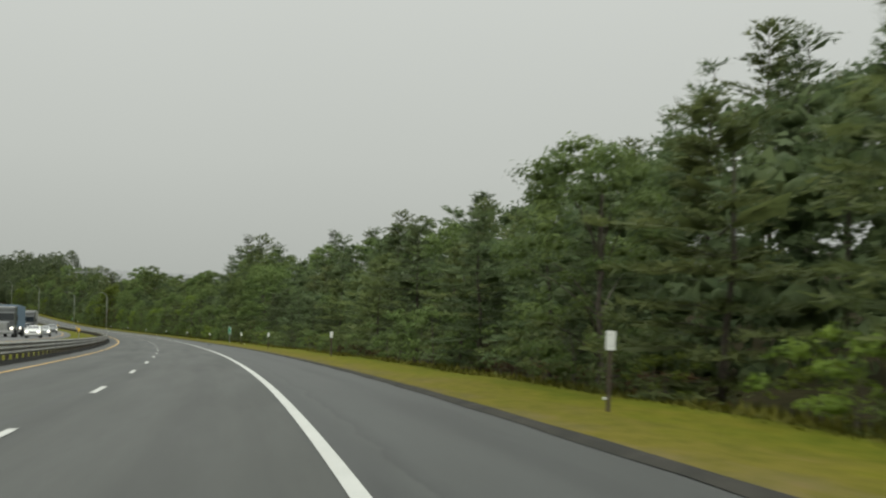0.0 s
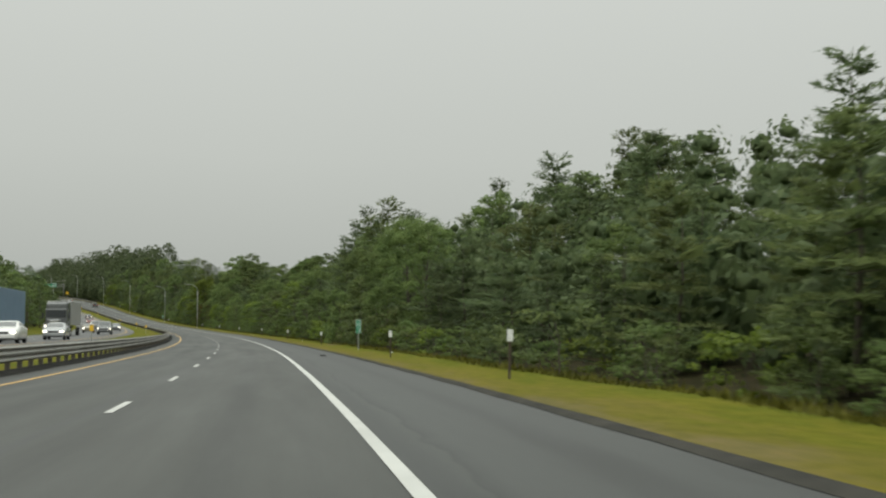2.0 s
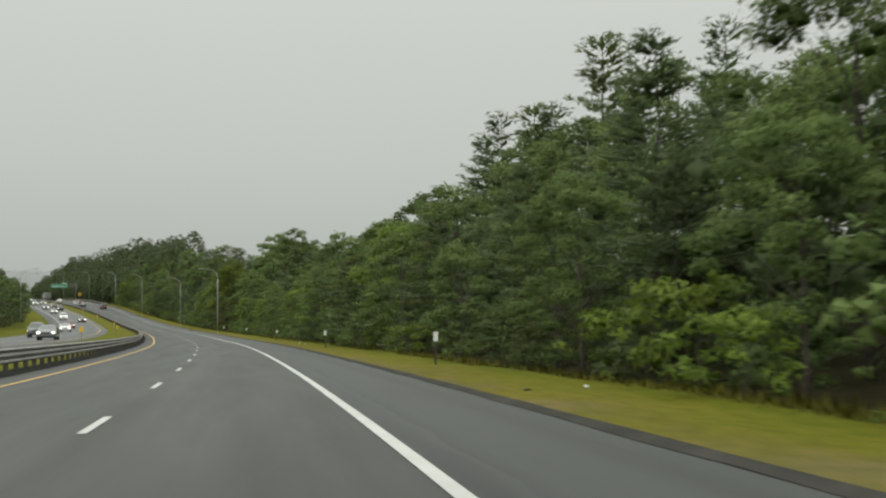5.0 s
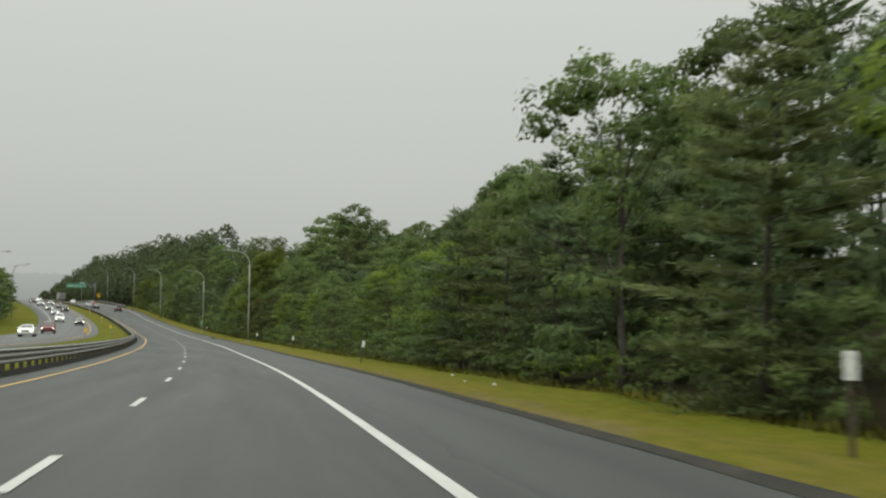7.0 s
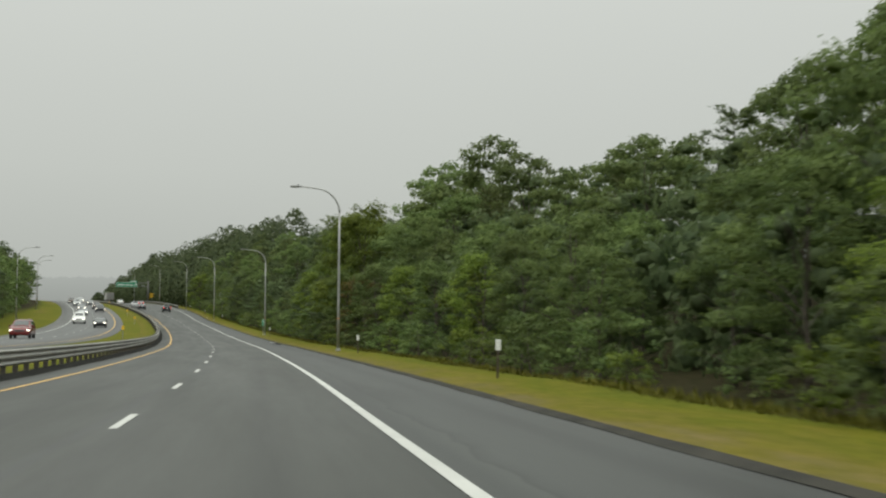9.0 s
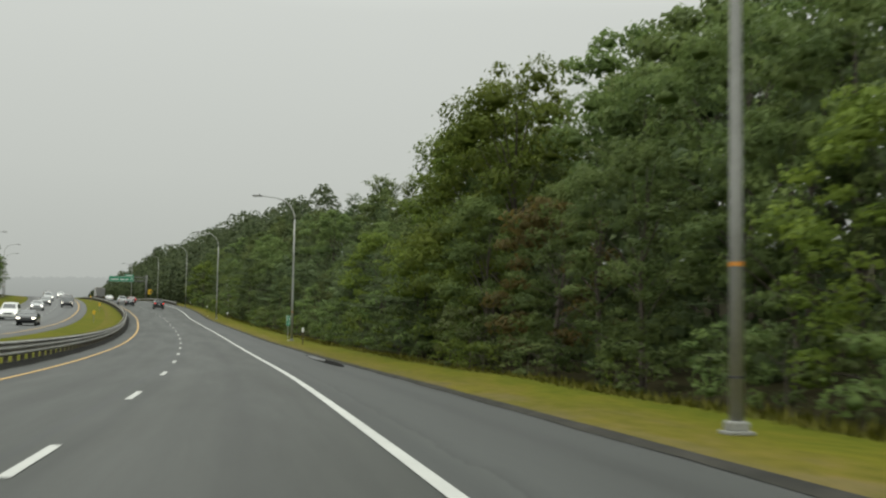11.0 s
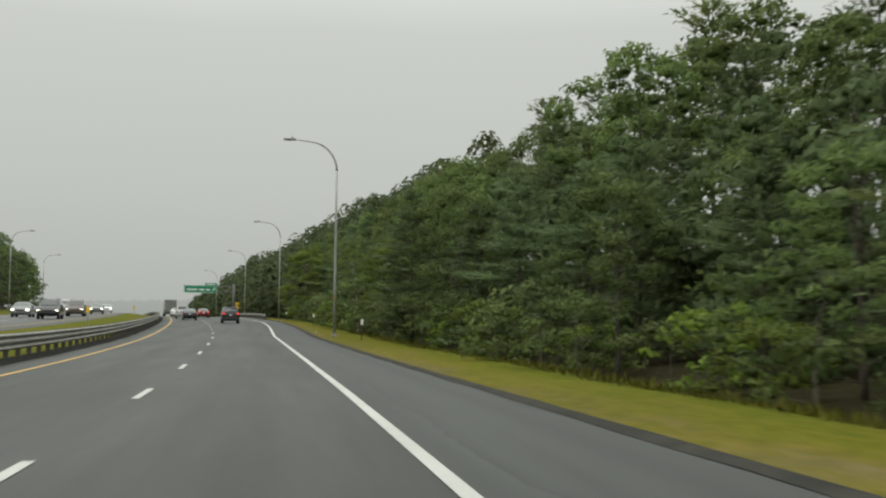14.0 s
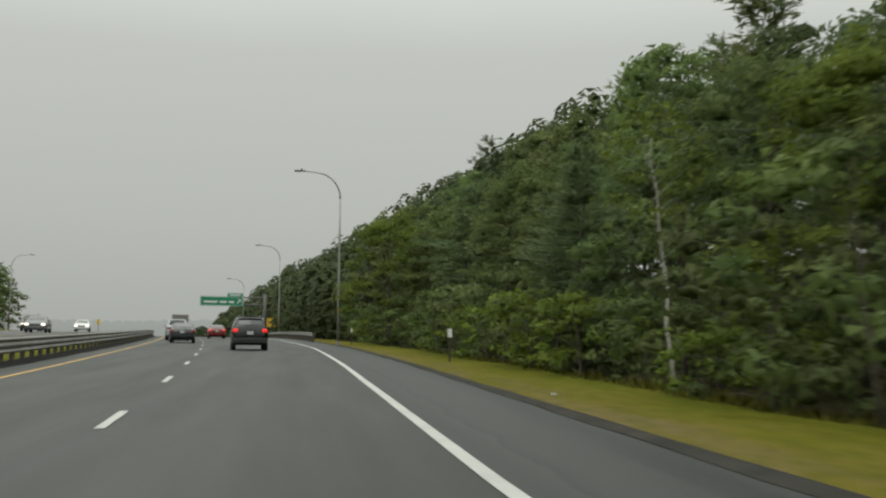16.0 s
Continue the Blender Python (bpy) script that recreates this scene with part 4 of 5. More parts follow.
def u_post(height):
    """A U-channel steel post with a row of holes hinted by notches."""
    prof = [(-0.035, -0.012), (-0.022, -0.012), (-0.014, 0.014), (0.014, 0.014), (0.022, -0.012), (0.035, -0.012), (0.035, -0.008), (0.026, -0.006), (0.017, 0.019), (-0.017, 0.019), (-0.026, -0.006), (-0.035, -0.008)]
    n = len(prof)
    v = [(x, y, -0.4) for x, y in prof] + [(x, y, height) for x, y in prof]
    f = [(i, (i + 1) % n, n + (i + 1) % n, n + i) for i in range(n)] + [tuple(range(n))[::-1], tuple(range(n, 2 * n))]
    return v, f


POST_V, POST_F = u_post(1.28)
delineator = empty("delineator_post", road_pose(12.0, float(pave_edge(12)) + 1.5, 0.05), "white rectangular reflector panel on a brown steel post in grass", "delineator", "delineators along the verge")
solid("post", POST_V, POST_F, plain("rusty_post_steel", (0.07, 0.055, 0.04), (0.14, 0.11, 0.08), 4.0, 0.8, 0.2, 0.2), delineator)
part("panel", box((0.155, 0.012, 0.31), (0, -0.022, 1.16), 0.004), WHITE_SIGN, delineator, "white reflective panel")
part("bolt", merged(box((0.02, 0.014, 0.02), (0, -0.03, 1.25), 0.004), box((0.02, 0.014, 0.02), (0, -0.03, 1.07), 0.004)), GALVANISED, delineator)
for s, d, lean in ((18.0, 5.62, 2), (61.0, 6.25, 0), (96.9, 6.3, 1), (123.7, 6.3, -1), (167.7, 6.3, 0), (207.3, 6.4, 1), (246.0, 6.2, -1), (293.1, 6.5, 7), (334.1, 6.7, 1), (373.0, 6.6, 0),
                   (451.0, 6.1, -1), (535.8, 6.5, 1), (577.0, 7.4, 0), (620.0, 8.6, 0)):
    m = road_pose(s, d, float(ground_z(np.array(s), np.array(d))) - (0.04 if s < 150 else 0.22 if s < 420 else 0.12), -4, False) @ pose(0, 0, 0, 0, lean, 0)
    if s == 18.0:
        delineator.matrix_world = m
    else:
        copy_thing(delineator, m)


def mile_marker(s, d, tenth):
    m = road_pose(s, d, float(ground_z(np.array(s), np.array(d))) - 0.02, -5, False)
    ob = empty("mile_marker", m, "green mile marker sign on a steel post in grass", "road sign", "mile markers")
    v, f = u_post(1.9)
    solid("post", v, f, GALVANISED, ob)
    panel = part("panel", box((0.33, 0.006, 0.88), (0, -0.024, 1.52), 0.002, seg=1), GREEN_SIGN, ob, "green reflective panel")
    edge = [box((0.33, 0.004, 0.014), (0, -0.030, z)) for z in (1.952, 1.088)] + [box((0.014, 0.004, 0.85), (x, -0.030, 1.52)) for x in (-0.155, 0.155)]
    part("border", merged(*edge, box((0.30, 0.004, 0.012), (0, -0.030, 1.44))), WHITE_SIGN, ob, "white border lines")
    up = pose(0, 0, 0, 90, 0, 0)
    for body, size, x, z in (("MILE", 0.12, 0, 1.865), ("19", 0.30, 0, 1.64), ("." + tenth, 0.30, 0.02, 1.27)):
        text_mesh(body, size, WHITE_SIGN, ob, pose(x, -0.030, z) @ up)
    return ob


mile_marker(143.6, 6.7, "2")
mile_marker(470.7, 6.9, "4")


# ---- street lamps ----
def street_lamp(m, label, group, tall=12.0, reach=2.7):
    """A tapered aluminium pole whose arm bends over the road; +y along the road, the arm to -x."""
    ob = empty("street_lamp", m, label, "street lamp", group)
    n_arc, rad = 12, 1.75
    straight = tall - rad - 0.15
    pts = [(0, 0, 0.0), (0, 0, straight * 0.35), (0, 0, straight * 0.7), (0, 0, straight)]
    rr = [0.098, 0.088, 0.076, 0.066]
    verts, faces = tube(pts, rr, 14)
    solid("pole", verts, faces, POLE_ALU, ob, smooth=True)
    arc = [(-rad * (1 - math.cos(q)), 0, straight + rad * math.sin(q)) for q in np.linspace(0, math.pi / 2 * 0.97, n_arc)]
    arc += [(arc[-1][0] - (reach - rad) * 0.5, 0, arc[-1][2] + 0.05), (-reach, 0, arc[-1][2] + 0.10)]
    verts, faces = tube(arc, list(np.linspace(0.065, 0.038, len(arc))), 12)
    solid("arm", verts, faces, POLE_ALU, ob, smooth=True)
    top = arc[-1][2]
    head_bm = box((0.80, 0.26, 0.11), (-reach - 0.30, 0, top), 0.045, seg=3)
    lamp = part("lamp_head", head_bm, plain("lamp_housing", (0.16, 0.16, 0.15), (0.24, 0.24, 0.23), 3.0, 0.5, 0.3), ob, "grey lamp housing")
    part("lens", box((0.46, 0.20, 0.03), (-reach - 0.38, 0, top - 0.06), 0.012), glossy("lamp_lens", (0.55, 0.55, 0.5), 0.15), lamp, "unlit glass lens")
    v, f = tube([(-reach - 0.15, 0, top + 0.05), (-reach - 0.15, 0, top + 0.16)], [0.05, 0.045], 10)
    solid("photocell", v, f, DARK_BAND, lamp, "small dark photocell")
    part("base", merged(box((0.36, 0.36, 0.05), (0, 0, 0.03), 0.01), box((0.27, 0.27, 0.14), (0, 0, 0.12), 0.03)), POLE_ALU, ob, "cast base plate")
    v, f = tube([(0, 0, 0.78), (0, 0, 0.81)], [0.102, 0.102], 14)
    solid("band", v, f, DARK_BAND, ob, "dark band")
    v, f = tube([(0, 0, 2.34), (0, 0, 2.40)], [0.0975, 0.0970], 14)
    solid("tag", v, f, ORANGE_TAG, ob, "small orange tag strip")
    return ob


first_lamp = None
for s, d in ((382.5, 6.3), (463.5, 6.5), (542.7, 5.6), (620.7, 7.7), (699.0, 9.6), (777.0, 11.5)):
    m = road_pose(s, d, float(ground_z(np.array(s), np.array(d))), 0, False)
    if first_lamp is None:
        first_lamp = street_lamp(m, "tall grey aluminium street lamp with a curved arm", "street lamps")
    else:
        k = float(np.interp(s, [463, 542, 620], [0.962, 1.04, 1.06]))
        copy_thing(first_lamp, m @ Matrix.Diagonal((1, 1, k, 1)))
for s in (428.0, 504.0, 580.0, 657.0, 733.0):
    copy_thing(first_lamp, road_pose(s, -29.0, float(ground_z(np.array(s), np.array(-29.0))), 180, False))
first_lamp.matrix_world = first_lamp.matrix_world @ Matrix.Diagonal((1, 1, 0.94, 1))


# ---- overhead sign ----
GANTRY_STEEL = plain("dull_gantry_steel", (0.10, 0.10, 0.095), (0.15, 0.15, 0.14), 0.8, 0.7, 0.0, 0.05, 0.3)


def sign_gantry(s):
    d0 = 12.6
    ob = empty("sign_gantry", road_pose(s, d0, 0.0, 0, False), "green overhead exit sign on a grey cantilever arm", "road sign")
    v, f = tube([(0, 0, -0.6), (0, 0, 4.0), (0, 0, 8.2)], [0.36, 0.33, 0.30], 16)
    solid("column", v, f, GANTRY_STEEL, ob, smooth=True)
    for z in (6.2, 7.5):
        v, f = tube([(0, 0, z), (-5.5, 0, z), (-11.3, 0, z)], [0.15, 0.14, 0.12], 10)
        solid("chord", v, f, GANTRY_STEEL, ob, smooth=True)
    for k in range(9):
        a, b = -0.6 - k * 1.15, -0.6 - (k + 1) * 1.15
        v, f = tube([(a, 0, 6.25 if k % 2 else 7.45), (b, 0, 7.45 if k % 2 else 6.25)], [0.045, 0.045], 6)
        solid("brace", v, f, GALVANISED, ob)
    x0, zc = -11.4, 6.75
    panel = part("sign_panel", box((7.5, 0.05, 1.7), (x0 + 3.75, -0.24, zc), 0.03), GREEN_SIGN, ob, "large green direction panel")
    part("border", merged(box((7.3, 0.01, 0.06), (x0 + 3.75, -0.27, zc + 0.77)), box((7.3, 0.01, 0.06), (x0 + 3.75, -0.27, zc - 0.77)), box((0.06, 0.01, 1.5), (x0 + 0.10, -0.27, zc)), box((0.06, 0.01, 1.5), (x0 + 7.40, -0.27, zc))), WHITE_SIGN, panel, "thin white border")
    for xa, wd in ((0.6, 2.4), (3.4, 1.2), (5.0, 0.9)):
        part("lettering", box((wd, 0.01, 0.34), (x0 + xa + wd / 2, -0.272, zc - 0.12), 0.01), WHITE_SIGN, panel, "row of white letters")
    part("arrow", box((0.15, 0.01, 0.8), (0, 0, 0)), WHITE_SIGN, panel).matrix_local = pose(x0 + 6.72, -0.272, zc - 0.05) @ pose(0, 0, 0, 0, 40, 0)
    part("arrow_tip", box((0.46, 0.01, 0.13), (0, 0, 0)), WHITE_SIGN, panel).matrix_local = pose(x0 + 6.82, -0.272, zc + 0.32)
    part("arrow_tip", box((0.13, 0.01, 0.46), (0, 0, 0)), WHITE_SIGN, panel).matrix_local = pose(x0 + 7.02, -0.272, zc + 0.12)
    tab = part("exit_tab", box((2.7, 0.05, 0.6), (x0 + 6.1, -0.24, zc + 1.17), 0.02), GREEN_SIGN, ob, "small green exit tab")
    part("lettering", box((2.0, 0.01, 0.24), (x0 + 6.1, -0.272, zc + 1.17), 0.01), WHITE_SIGN, tab, "row of white letters")
    return ob


sign_gantry(750.0)
ys = empty("warning_sign", road_pose(742.0, 12.9, 0.0, 0, False), "yellow rectangular warning sign on a steel post", "road sign")
v, f = u_post(3.6)
solid("post", v, f, GALVANISED, ys)
part("panel", box((1.5, 0.02, 1.5), (0, -0.03, 2.9), 0.03), YELLOW_SIGN, ys, "yellow panel")
part("lettering", box((0.9, 0.01, 0.26), (0, -0.045, 2.95), 0.01), DARK_BAND, ys, "row of dark letters")

# small yellow markers on the median
first = None
for s in (150.0, 262.0, 345.0, 425.0, 505.0, 556.0, 640.0):
    m = road_pose(s, -10.6, float(ground_z(np.array(s), np.array(-10.6))), 0, False)
    if first is None:
        first = empty("median_marker", m, "yellow reflector panel on a short post in the median", "delineator", "yellow markers on the median")
        v, f = u_post(1.15)
        solid("post", v, f, GALVANISED, first)
        part("panel", box((0.26, 0.012, 0.42), (0, -0.024, 1.12), 0.004), YELLOW_SIGN, first, "yellow panel")
    else:
        copy_thing(first, m)


# ---- vehicles ----
TYRE = plain("tyre_rubber", (0.016, 0.016, 0.016), (0.03, 0.03, 0.03), 6.0, 0.8, 0, 0.2)
RIM = glossy("alloy_rim", (0.35, 0.35, 0.36), 0.3, 0.8)
GLASS_DARK = glossy("tinted_car_glass", (0.02, 0.024, 0.026), 0.05, 0.0, 0.6)
TRIM_BLACK = plain("black_trim", (0.014, 0.014, 0.015), (0.03, 0.03, 0.03), 5.0, 0.6, 0, 0.05)
CHROME = glossy("chrome", (0.6, 0.6, 0.6), 0.12, 1.0)
PLATE = plain("plate_white", (0.5, 0.5, 0.5), (0.6, 0.6, 0.6), 9.0, 0.5, 0, 0.02)
TAIL_ON = glow("lit_tail_lamp", (0.9, 0.03, 0.02), 0.8)
TAIL_OFF = glossy("red_tail_lens", (0.32, 0.015, 0.012), 0.15, 0, 0.5)
HEAD_ON = glow("lit_headlamp", (1.0, 0.93, 0.78), 3.5)
HEAD_OFF = glossy("headlamp_lens", (0.5, 0.5, 0.5), 0.12, 0, 0.5)
PAINTS = {n: glossy(n + "_car_paint", c, 0.16, 0.0, 0.1) for n, c in (("black", (0.004, 0.0045, 0.006)), ("grey", (0.12, 0.125, 0.125)), ("charcoal", (0.016, 0.018, 0.021)), ("silver", (0.33, 0.34, 0.34)), ("white", (0.62, 0.62, 0.60)),
          ("red", (0.13, 0.012, 0.012)), ("tan", (0.22, 0.20, 0.15)), ("blue", (0.03, 0.06, 0.13)), ("brown", (0.07, 0.048, 0.038)))}

# side outlines, rear to front: place along, roof height
SHAPES = {
    "sedan": (4.75, 1.82, [(0.0, 0.72), (0.06, 0.98), (0.25, 1.06), (0.85, 1.09), (1.55, 1.40), (2.2, 1.46), (2.75, 1.42), (3.5, 1.06), (4.3, 0.92), (4.62, 0.78), (4.75, 0.58)], 0.98, 0.22, (0.88, 3.62)),
    "suv": (4.65, 1.92, [(0.0, 0.78), (0.05, 1.08), (0.18, 1.34), (0.42, 1.68), (0.8, 1.75), (2.1, 1.77), (2.85, 1.70), (3.5, 1.18), (4.3, 1.04), (4.58, 0.86), (4.65, 0.62)], 1.10, 0.27, (0.9, 3.7)),
    "pickup": (5.4, 1.92, [(0.0, 0.80), (0.04, 1.10), (0.10, 1.12), (1.75, 1.14), (1.82, 1.20), (2.05, 1.72), (2.9, 1.80), (3.5, 1.72), (4.1, 1.22), (5.1, 1.10), (5.34, 0.92), (5.4, 0.66)], 1.14, 0.32, (1.05, 4.4)),
    "van": (4.9, 1.95, [(0.0, 0.85), (0.05, 1.2), (0.12, 1.7), (0.35, 1.86), (2.4, 1.90), (3.1, 1.80), (3.9, 1.22), (4.6, 1.0), (4.84, 0.8), (4.9, 0.6)], 1.12, 0.27, (0.95, 3.95)),
}


def ring(shape, y, grow=0.0):
    """The right half of the body's cross-section at y: seven points from sill to roof."""
    length, width, outline, belt, low, _ = SHAPES[shape]
    top = float(np.interp(y, [p[0] for p in outline], [p[1] for p in outline]))
    e = min(y, length - y)
    half = width / 2 * (0.80 + 0.20 * min(1, (e / 0.55)) ** 0.5)
    shoulder = min(belt, top - 0.05)
    cabin = np.clip((top - belt) / 0.45, 0, 1)
    roof = half * (0.93 - 0.17 * cabin)
    z0 = low + 0.10 * max(0, 1 - e / 0.4)
    pts = [(half * 0.86, z0), (half * 0.975, z0 + 0.10), (half, z0 + (shoulder - z0) * 0.5), (half * 0.975, shoulder), (roof, max(shoulder + 0.01, top - 0.09)), (roof * 0.82, top - 0.02), (0.0, top)]
    return [Vector((x + (grow if x > 0.05 else 0), y - length / 2, z + (grow if k >= 4 else 0))) for k, (x, z) in enumerate(pts)]


def body_mesh(shape):
    length = SHAPES[shape][0]
    ys = sorted(set([p[0] for p in SHAPES[shape][2]] + list(np.linspace(0, length, 26))))
    verts, faces = [], []
    for y in ys:
        r = ring(shape, y)
        verts += [Vector((-p.x, p.y, p.z)) for p in r[:6]] + [r[6]] + r[5::-1]
    m = 13
    for i in range(len(ys) - 1):
        for k in range(m):
            k2 = (k + 1) % m
            faces.append((i * m + k, (i + 1) * m + k, (i + 1) * m + k2, i * m + k2))
    faces.append(tuple(range(m)))
    faces.append(tuple(reversed([(len(ys) - 1) * m + k for k in range(m)])))
    return verts, faces


def side_pane(shape, y0, y1, sgn):
    """A side window between two places along, just proud of the body."""
    v, f = [], []
    n = 6
    for i in range(n + 1):
        r = ring(shape, y0 + (y1 - y0) * i / n, 0.008)
        a, b = r[3], r[4]
        for q in (0.10, 0.5, 0.86):
            p = a.lerp(b, q)
            v.append((sgn * p.x, p.y, p.z))
    for i in range(n):
        for k in range(2):
            f.append((i * 3 + k, i * 3 + 3 + k, i * 3 + 4 + k, i * 3 + 1 + k))
    return v, f


def cross_pane(shape, y0, y1):
    """A windscreen or rear window across the body between two places along."""
    v, f = [], []
    n = 5
    for i in range(n + 1):
        r = ring(shape, y0 + (y1 - y0) * i / n, 0.010)
        w = r[5].x * 0.98
        for q in (-1, -0.5, 0, 0.5, 1):
            z = r[6].z - (r[6].z - r[5].z) * abs(q)
            v.append((w * q, r[6].y, z + 0.004))
    for i in range(n):
        for k in range(4):
            f.append((i * 5 + k, i * 5 + 5 + k, i * 5 + 6 + k, i * 5 + 1 + k))
    return v, f


def wheel(parent, x, y, radius, width, sgn):
    ang = np.linspace(0, 2 * math.pi, 25)[:-1]
    prof = [(0.62, 0.5), (0.93, 0.5), (1.0, 0.38), (1.0, -0.38), (0.93, -0.5), (0.62, -0.5)]
    v = [(x + w * width, y + math.cos(a) * q * radius, radius + math.sin(a) * q * radius) for a in ang for q, w in prof]
    n = len(prof)
    f = [(i * n + k, ((i + 1) % 24) * n + k, ((i + 1) % 24) * n + (k + 1) % n, i * n + (k + 1) % n) for i in range(24) for k in range(n)]
    tyre = solid("wheel", v, f, TYRE, parent, smooth=True)
    v = [(x + sgn * width * 0.44, y, radius)] + [(x + sgn * width * (0.36 if k % 2 else 0.46), y + math.cos(a) * 0.62 * radius, radius + math.sin(a) * 0.62 * radius) for k, a in enumerate(ang)]
    f = [(0, 1 + k, 1 + (k + 1) % 24) for k in range(24)]
    solid("rim", v, f, RIM, tyre, "alloy rim")


def car(shape, colour, label, group="", lights="off", pose_m=None, category="car"):
    """A road car; +y is forward, the base on the road."""
    length, width, outline, belt, low, axles = SHAPES[shape]
    ob = empty({"suv": "suv", "pickup": "pickup_truck", "van": "van"}.get(shape, "car"), pose_m or Matrix.Identity(4), label, category, group)
    v, f = body_mesh(shape)
    solid("body", v, f, PAINTS[colour], ob, smooth=True)
    ytop = [p[0] for p in outline if p[1] > belt + 0.28]
    y_back = {"sedan": (0.98, 1.52), "suv": (0.19, 0.42), "pickup": (1.86, 2.06), "van": (0.08, 0.30)}[shape]
    y_front = {"sedan": (2.85, 3.46), "suv": (2.92, 3.46), "pickup": (3.55, 4.06), "van": (3.2, 3.85)}[shape]
    v, f = cross_pane(shape, *y_back)
    solid("rear_window", v, f, GLASS_DARK, ob, "dark rear glass")
    v, f = cross_pane(shape, *y_front)
    solid("windscreen", v, f, GLASS_DARK, ob, "dark windscreen glass")
    a, b = y_back[1] - 0.05, y_front[0] + 0.10
    mid = (a + b) / 2
    for sgn in (-1, 1):
        for y0, y1 in ((a + 0.05, mid - 0.05), (mid + 0.04, b)):
            v, f = side_pane(shape, y0, y1, sgn)
            solid("side_window", v, f, GLASS_DARK, ob, "dark side glass")
    hy = length / 2
    zb = low + 0.24
    part("rear_bumper", box((width * 0.90, 0.16, 0.30), (0, -hy + 0.04, zb), 0.06), TRIM_BLACK if colour in ("black", "grey") else PAINTS[colour], ob)
    part("front_bumper", box((width * 0.90, 0.16, 0.26), (0, hy - 0.04, zb - 0.02), 0.06), PAINTS[colour], ob)
    part("grille", box((width * 0.44, 0.06, 0.16), (0, hy - 0.03, zb + 0.20), 0.02), TRIM_BLACK, ob, "black grille")
    part("licence_plate", box((0.31, 0.02, 0.16), (0, -hy - 0.015, zb + (0.40 if shape == "suv" else 0.34)), 0.006), PLATE, ob, "white plate with a blank bar")
    zl = belt - 0.12 if shape != "suv" else belt - 0.06
    for sgn in (-1, 1):
        part("tail_light", box((0.26, 0.12, 0.17), (sgn * width * 0.395, -hy + 0.085, zl), 0.04), TAIL_ON if lights == "tail" else TAIL_OFF, ob, "lit red tail light" if lights == "tail" else "red tail light")
        part("headlight", box((0.30, 0.14, 0.13), (sgn * width * 0.37, hy - 0.12, zb + 0.24), 0.04), HEAD_ON if lights == "head" else HEAD_OFF, ob, "lit white headlight" if lights == "head" else "clear headlight")
        part("mirror", box((0.18, 0.12, 0.14), (sgn * (width / 2 + 0.06), y_front[0] - hy + 0.32, belt + 0.06), 0.04), PAINTS[colour], ob)
        for y in axles:
            wheel(ob, sgn * (width / 2 - 0.13), y - hy, 0.345 if shape != "sedan" else 0.32, 0.23, sgn)
    if shape == "suv":
        for sgn in (-1, 1):
            part("roof_rail", box((0.04, 2.2, 0.05), (sgn * 0.56, -0.55, 1.80), 0.015), CHROME, ob, "silver roof rail")
        part("spoiler", box((1.25, 0.22, 0.05), (0, -hy + 0.40, 1.735), 0.02), PAINTS[colour], ob)
        part("chrome_strip", box((1.25, 0.02, 0.05), (0, -hy + 0.01, zb + 0.19), 0.008), CHROME, ob, "bright strip over the bumper")
    return ob


def box_truck(m, colour, label):
    """A white box truck seen from behind: box with doors, chassis, cab and wheels."""
    ob = empty("box_truck", m, label, "truck")
    part("cargo_box", box((2.5, 7.0, 2.6), (0, 0, 2.35), 0.05), PAINTS["tan"], ob, "pale cargo box")
    for sgn in (-1, 1):
        part("rear_door", box((1.16, 0.05, 2.35), (sgn * 0.6, -3.52, 2.33), 0.02), plain("grey_door", (0.16, 0.16, 0.15), (0.22, 0.22, 0.21), 2.0, 0.5), ob, "grey rear door")
        part("tail_light", box((0.14, 0.06, 0.12), (sgn * 1.05, -3.5, 0.92), 0.02), TAIL_OFF, ob)
        for y in (-2.2, 4.4):
            wheel(ob, sgn * 1.05, y, 0.48, 0.3, sgn)
    part("chassis", box((0.9, 9.0, 0.25), (0, 0.9, 0.85), 0.03), TRIM_BLACK, ob)
    part("bumper", box((2.3, 0.10, 0.14), (0, -3.45, 0.62), 0.02), TRIM_BLACK, ob)
    part("cab", box((2.2, 1.7, 1.9), (0, 4.45, 1.6), 0.18), PAINTS[colour], ob)
    part("windscreen", box((1.9, 0.05, 0.75), (0, 5.30, 1.95), 0.02), GLASS_DARK, ob)
    return ob


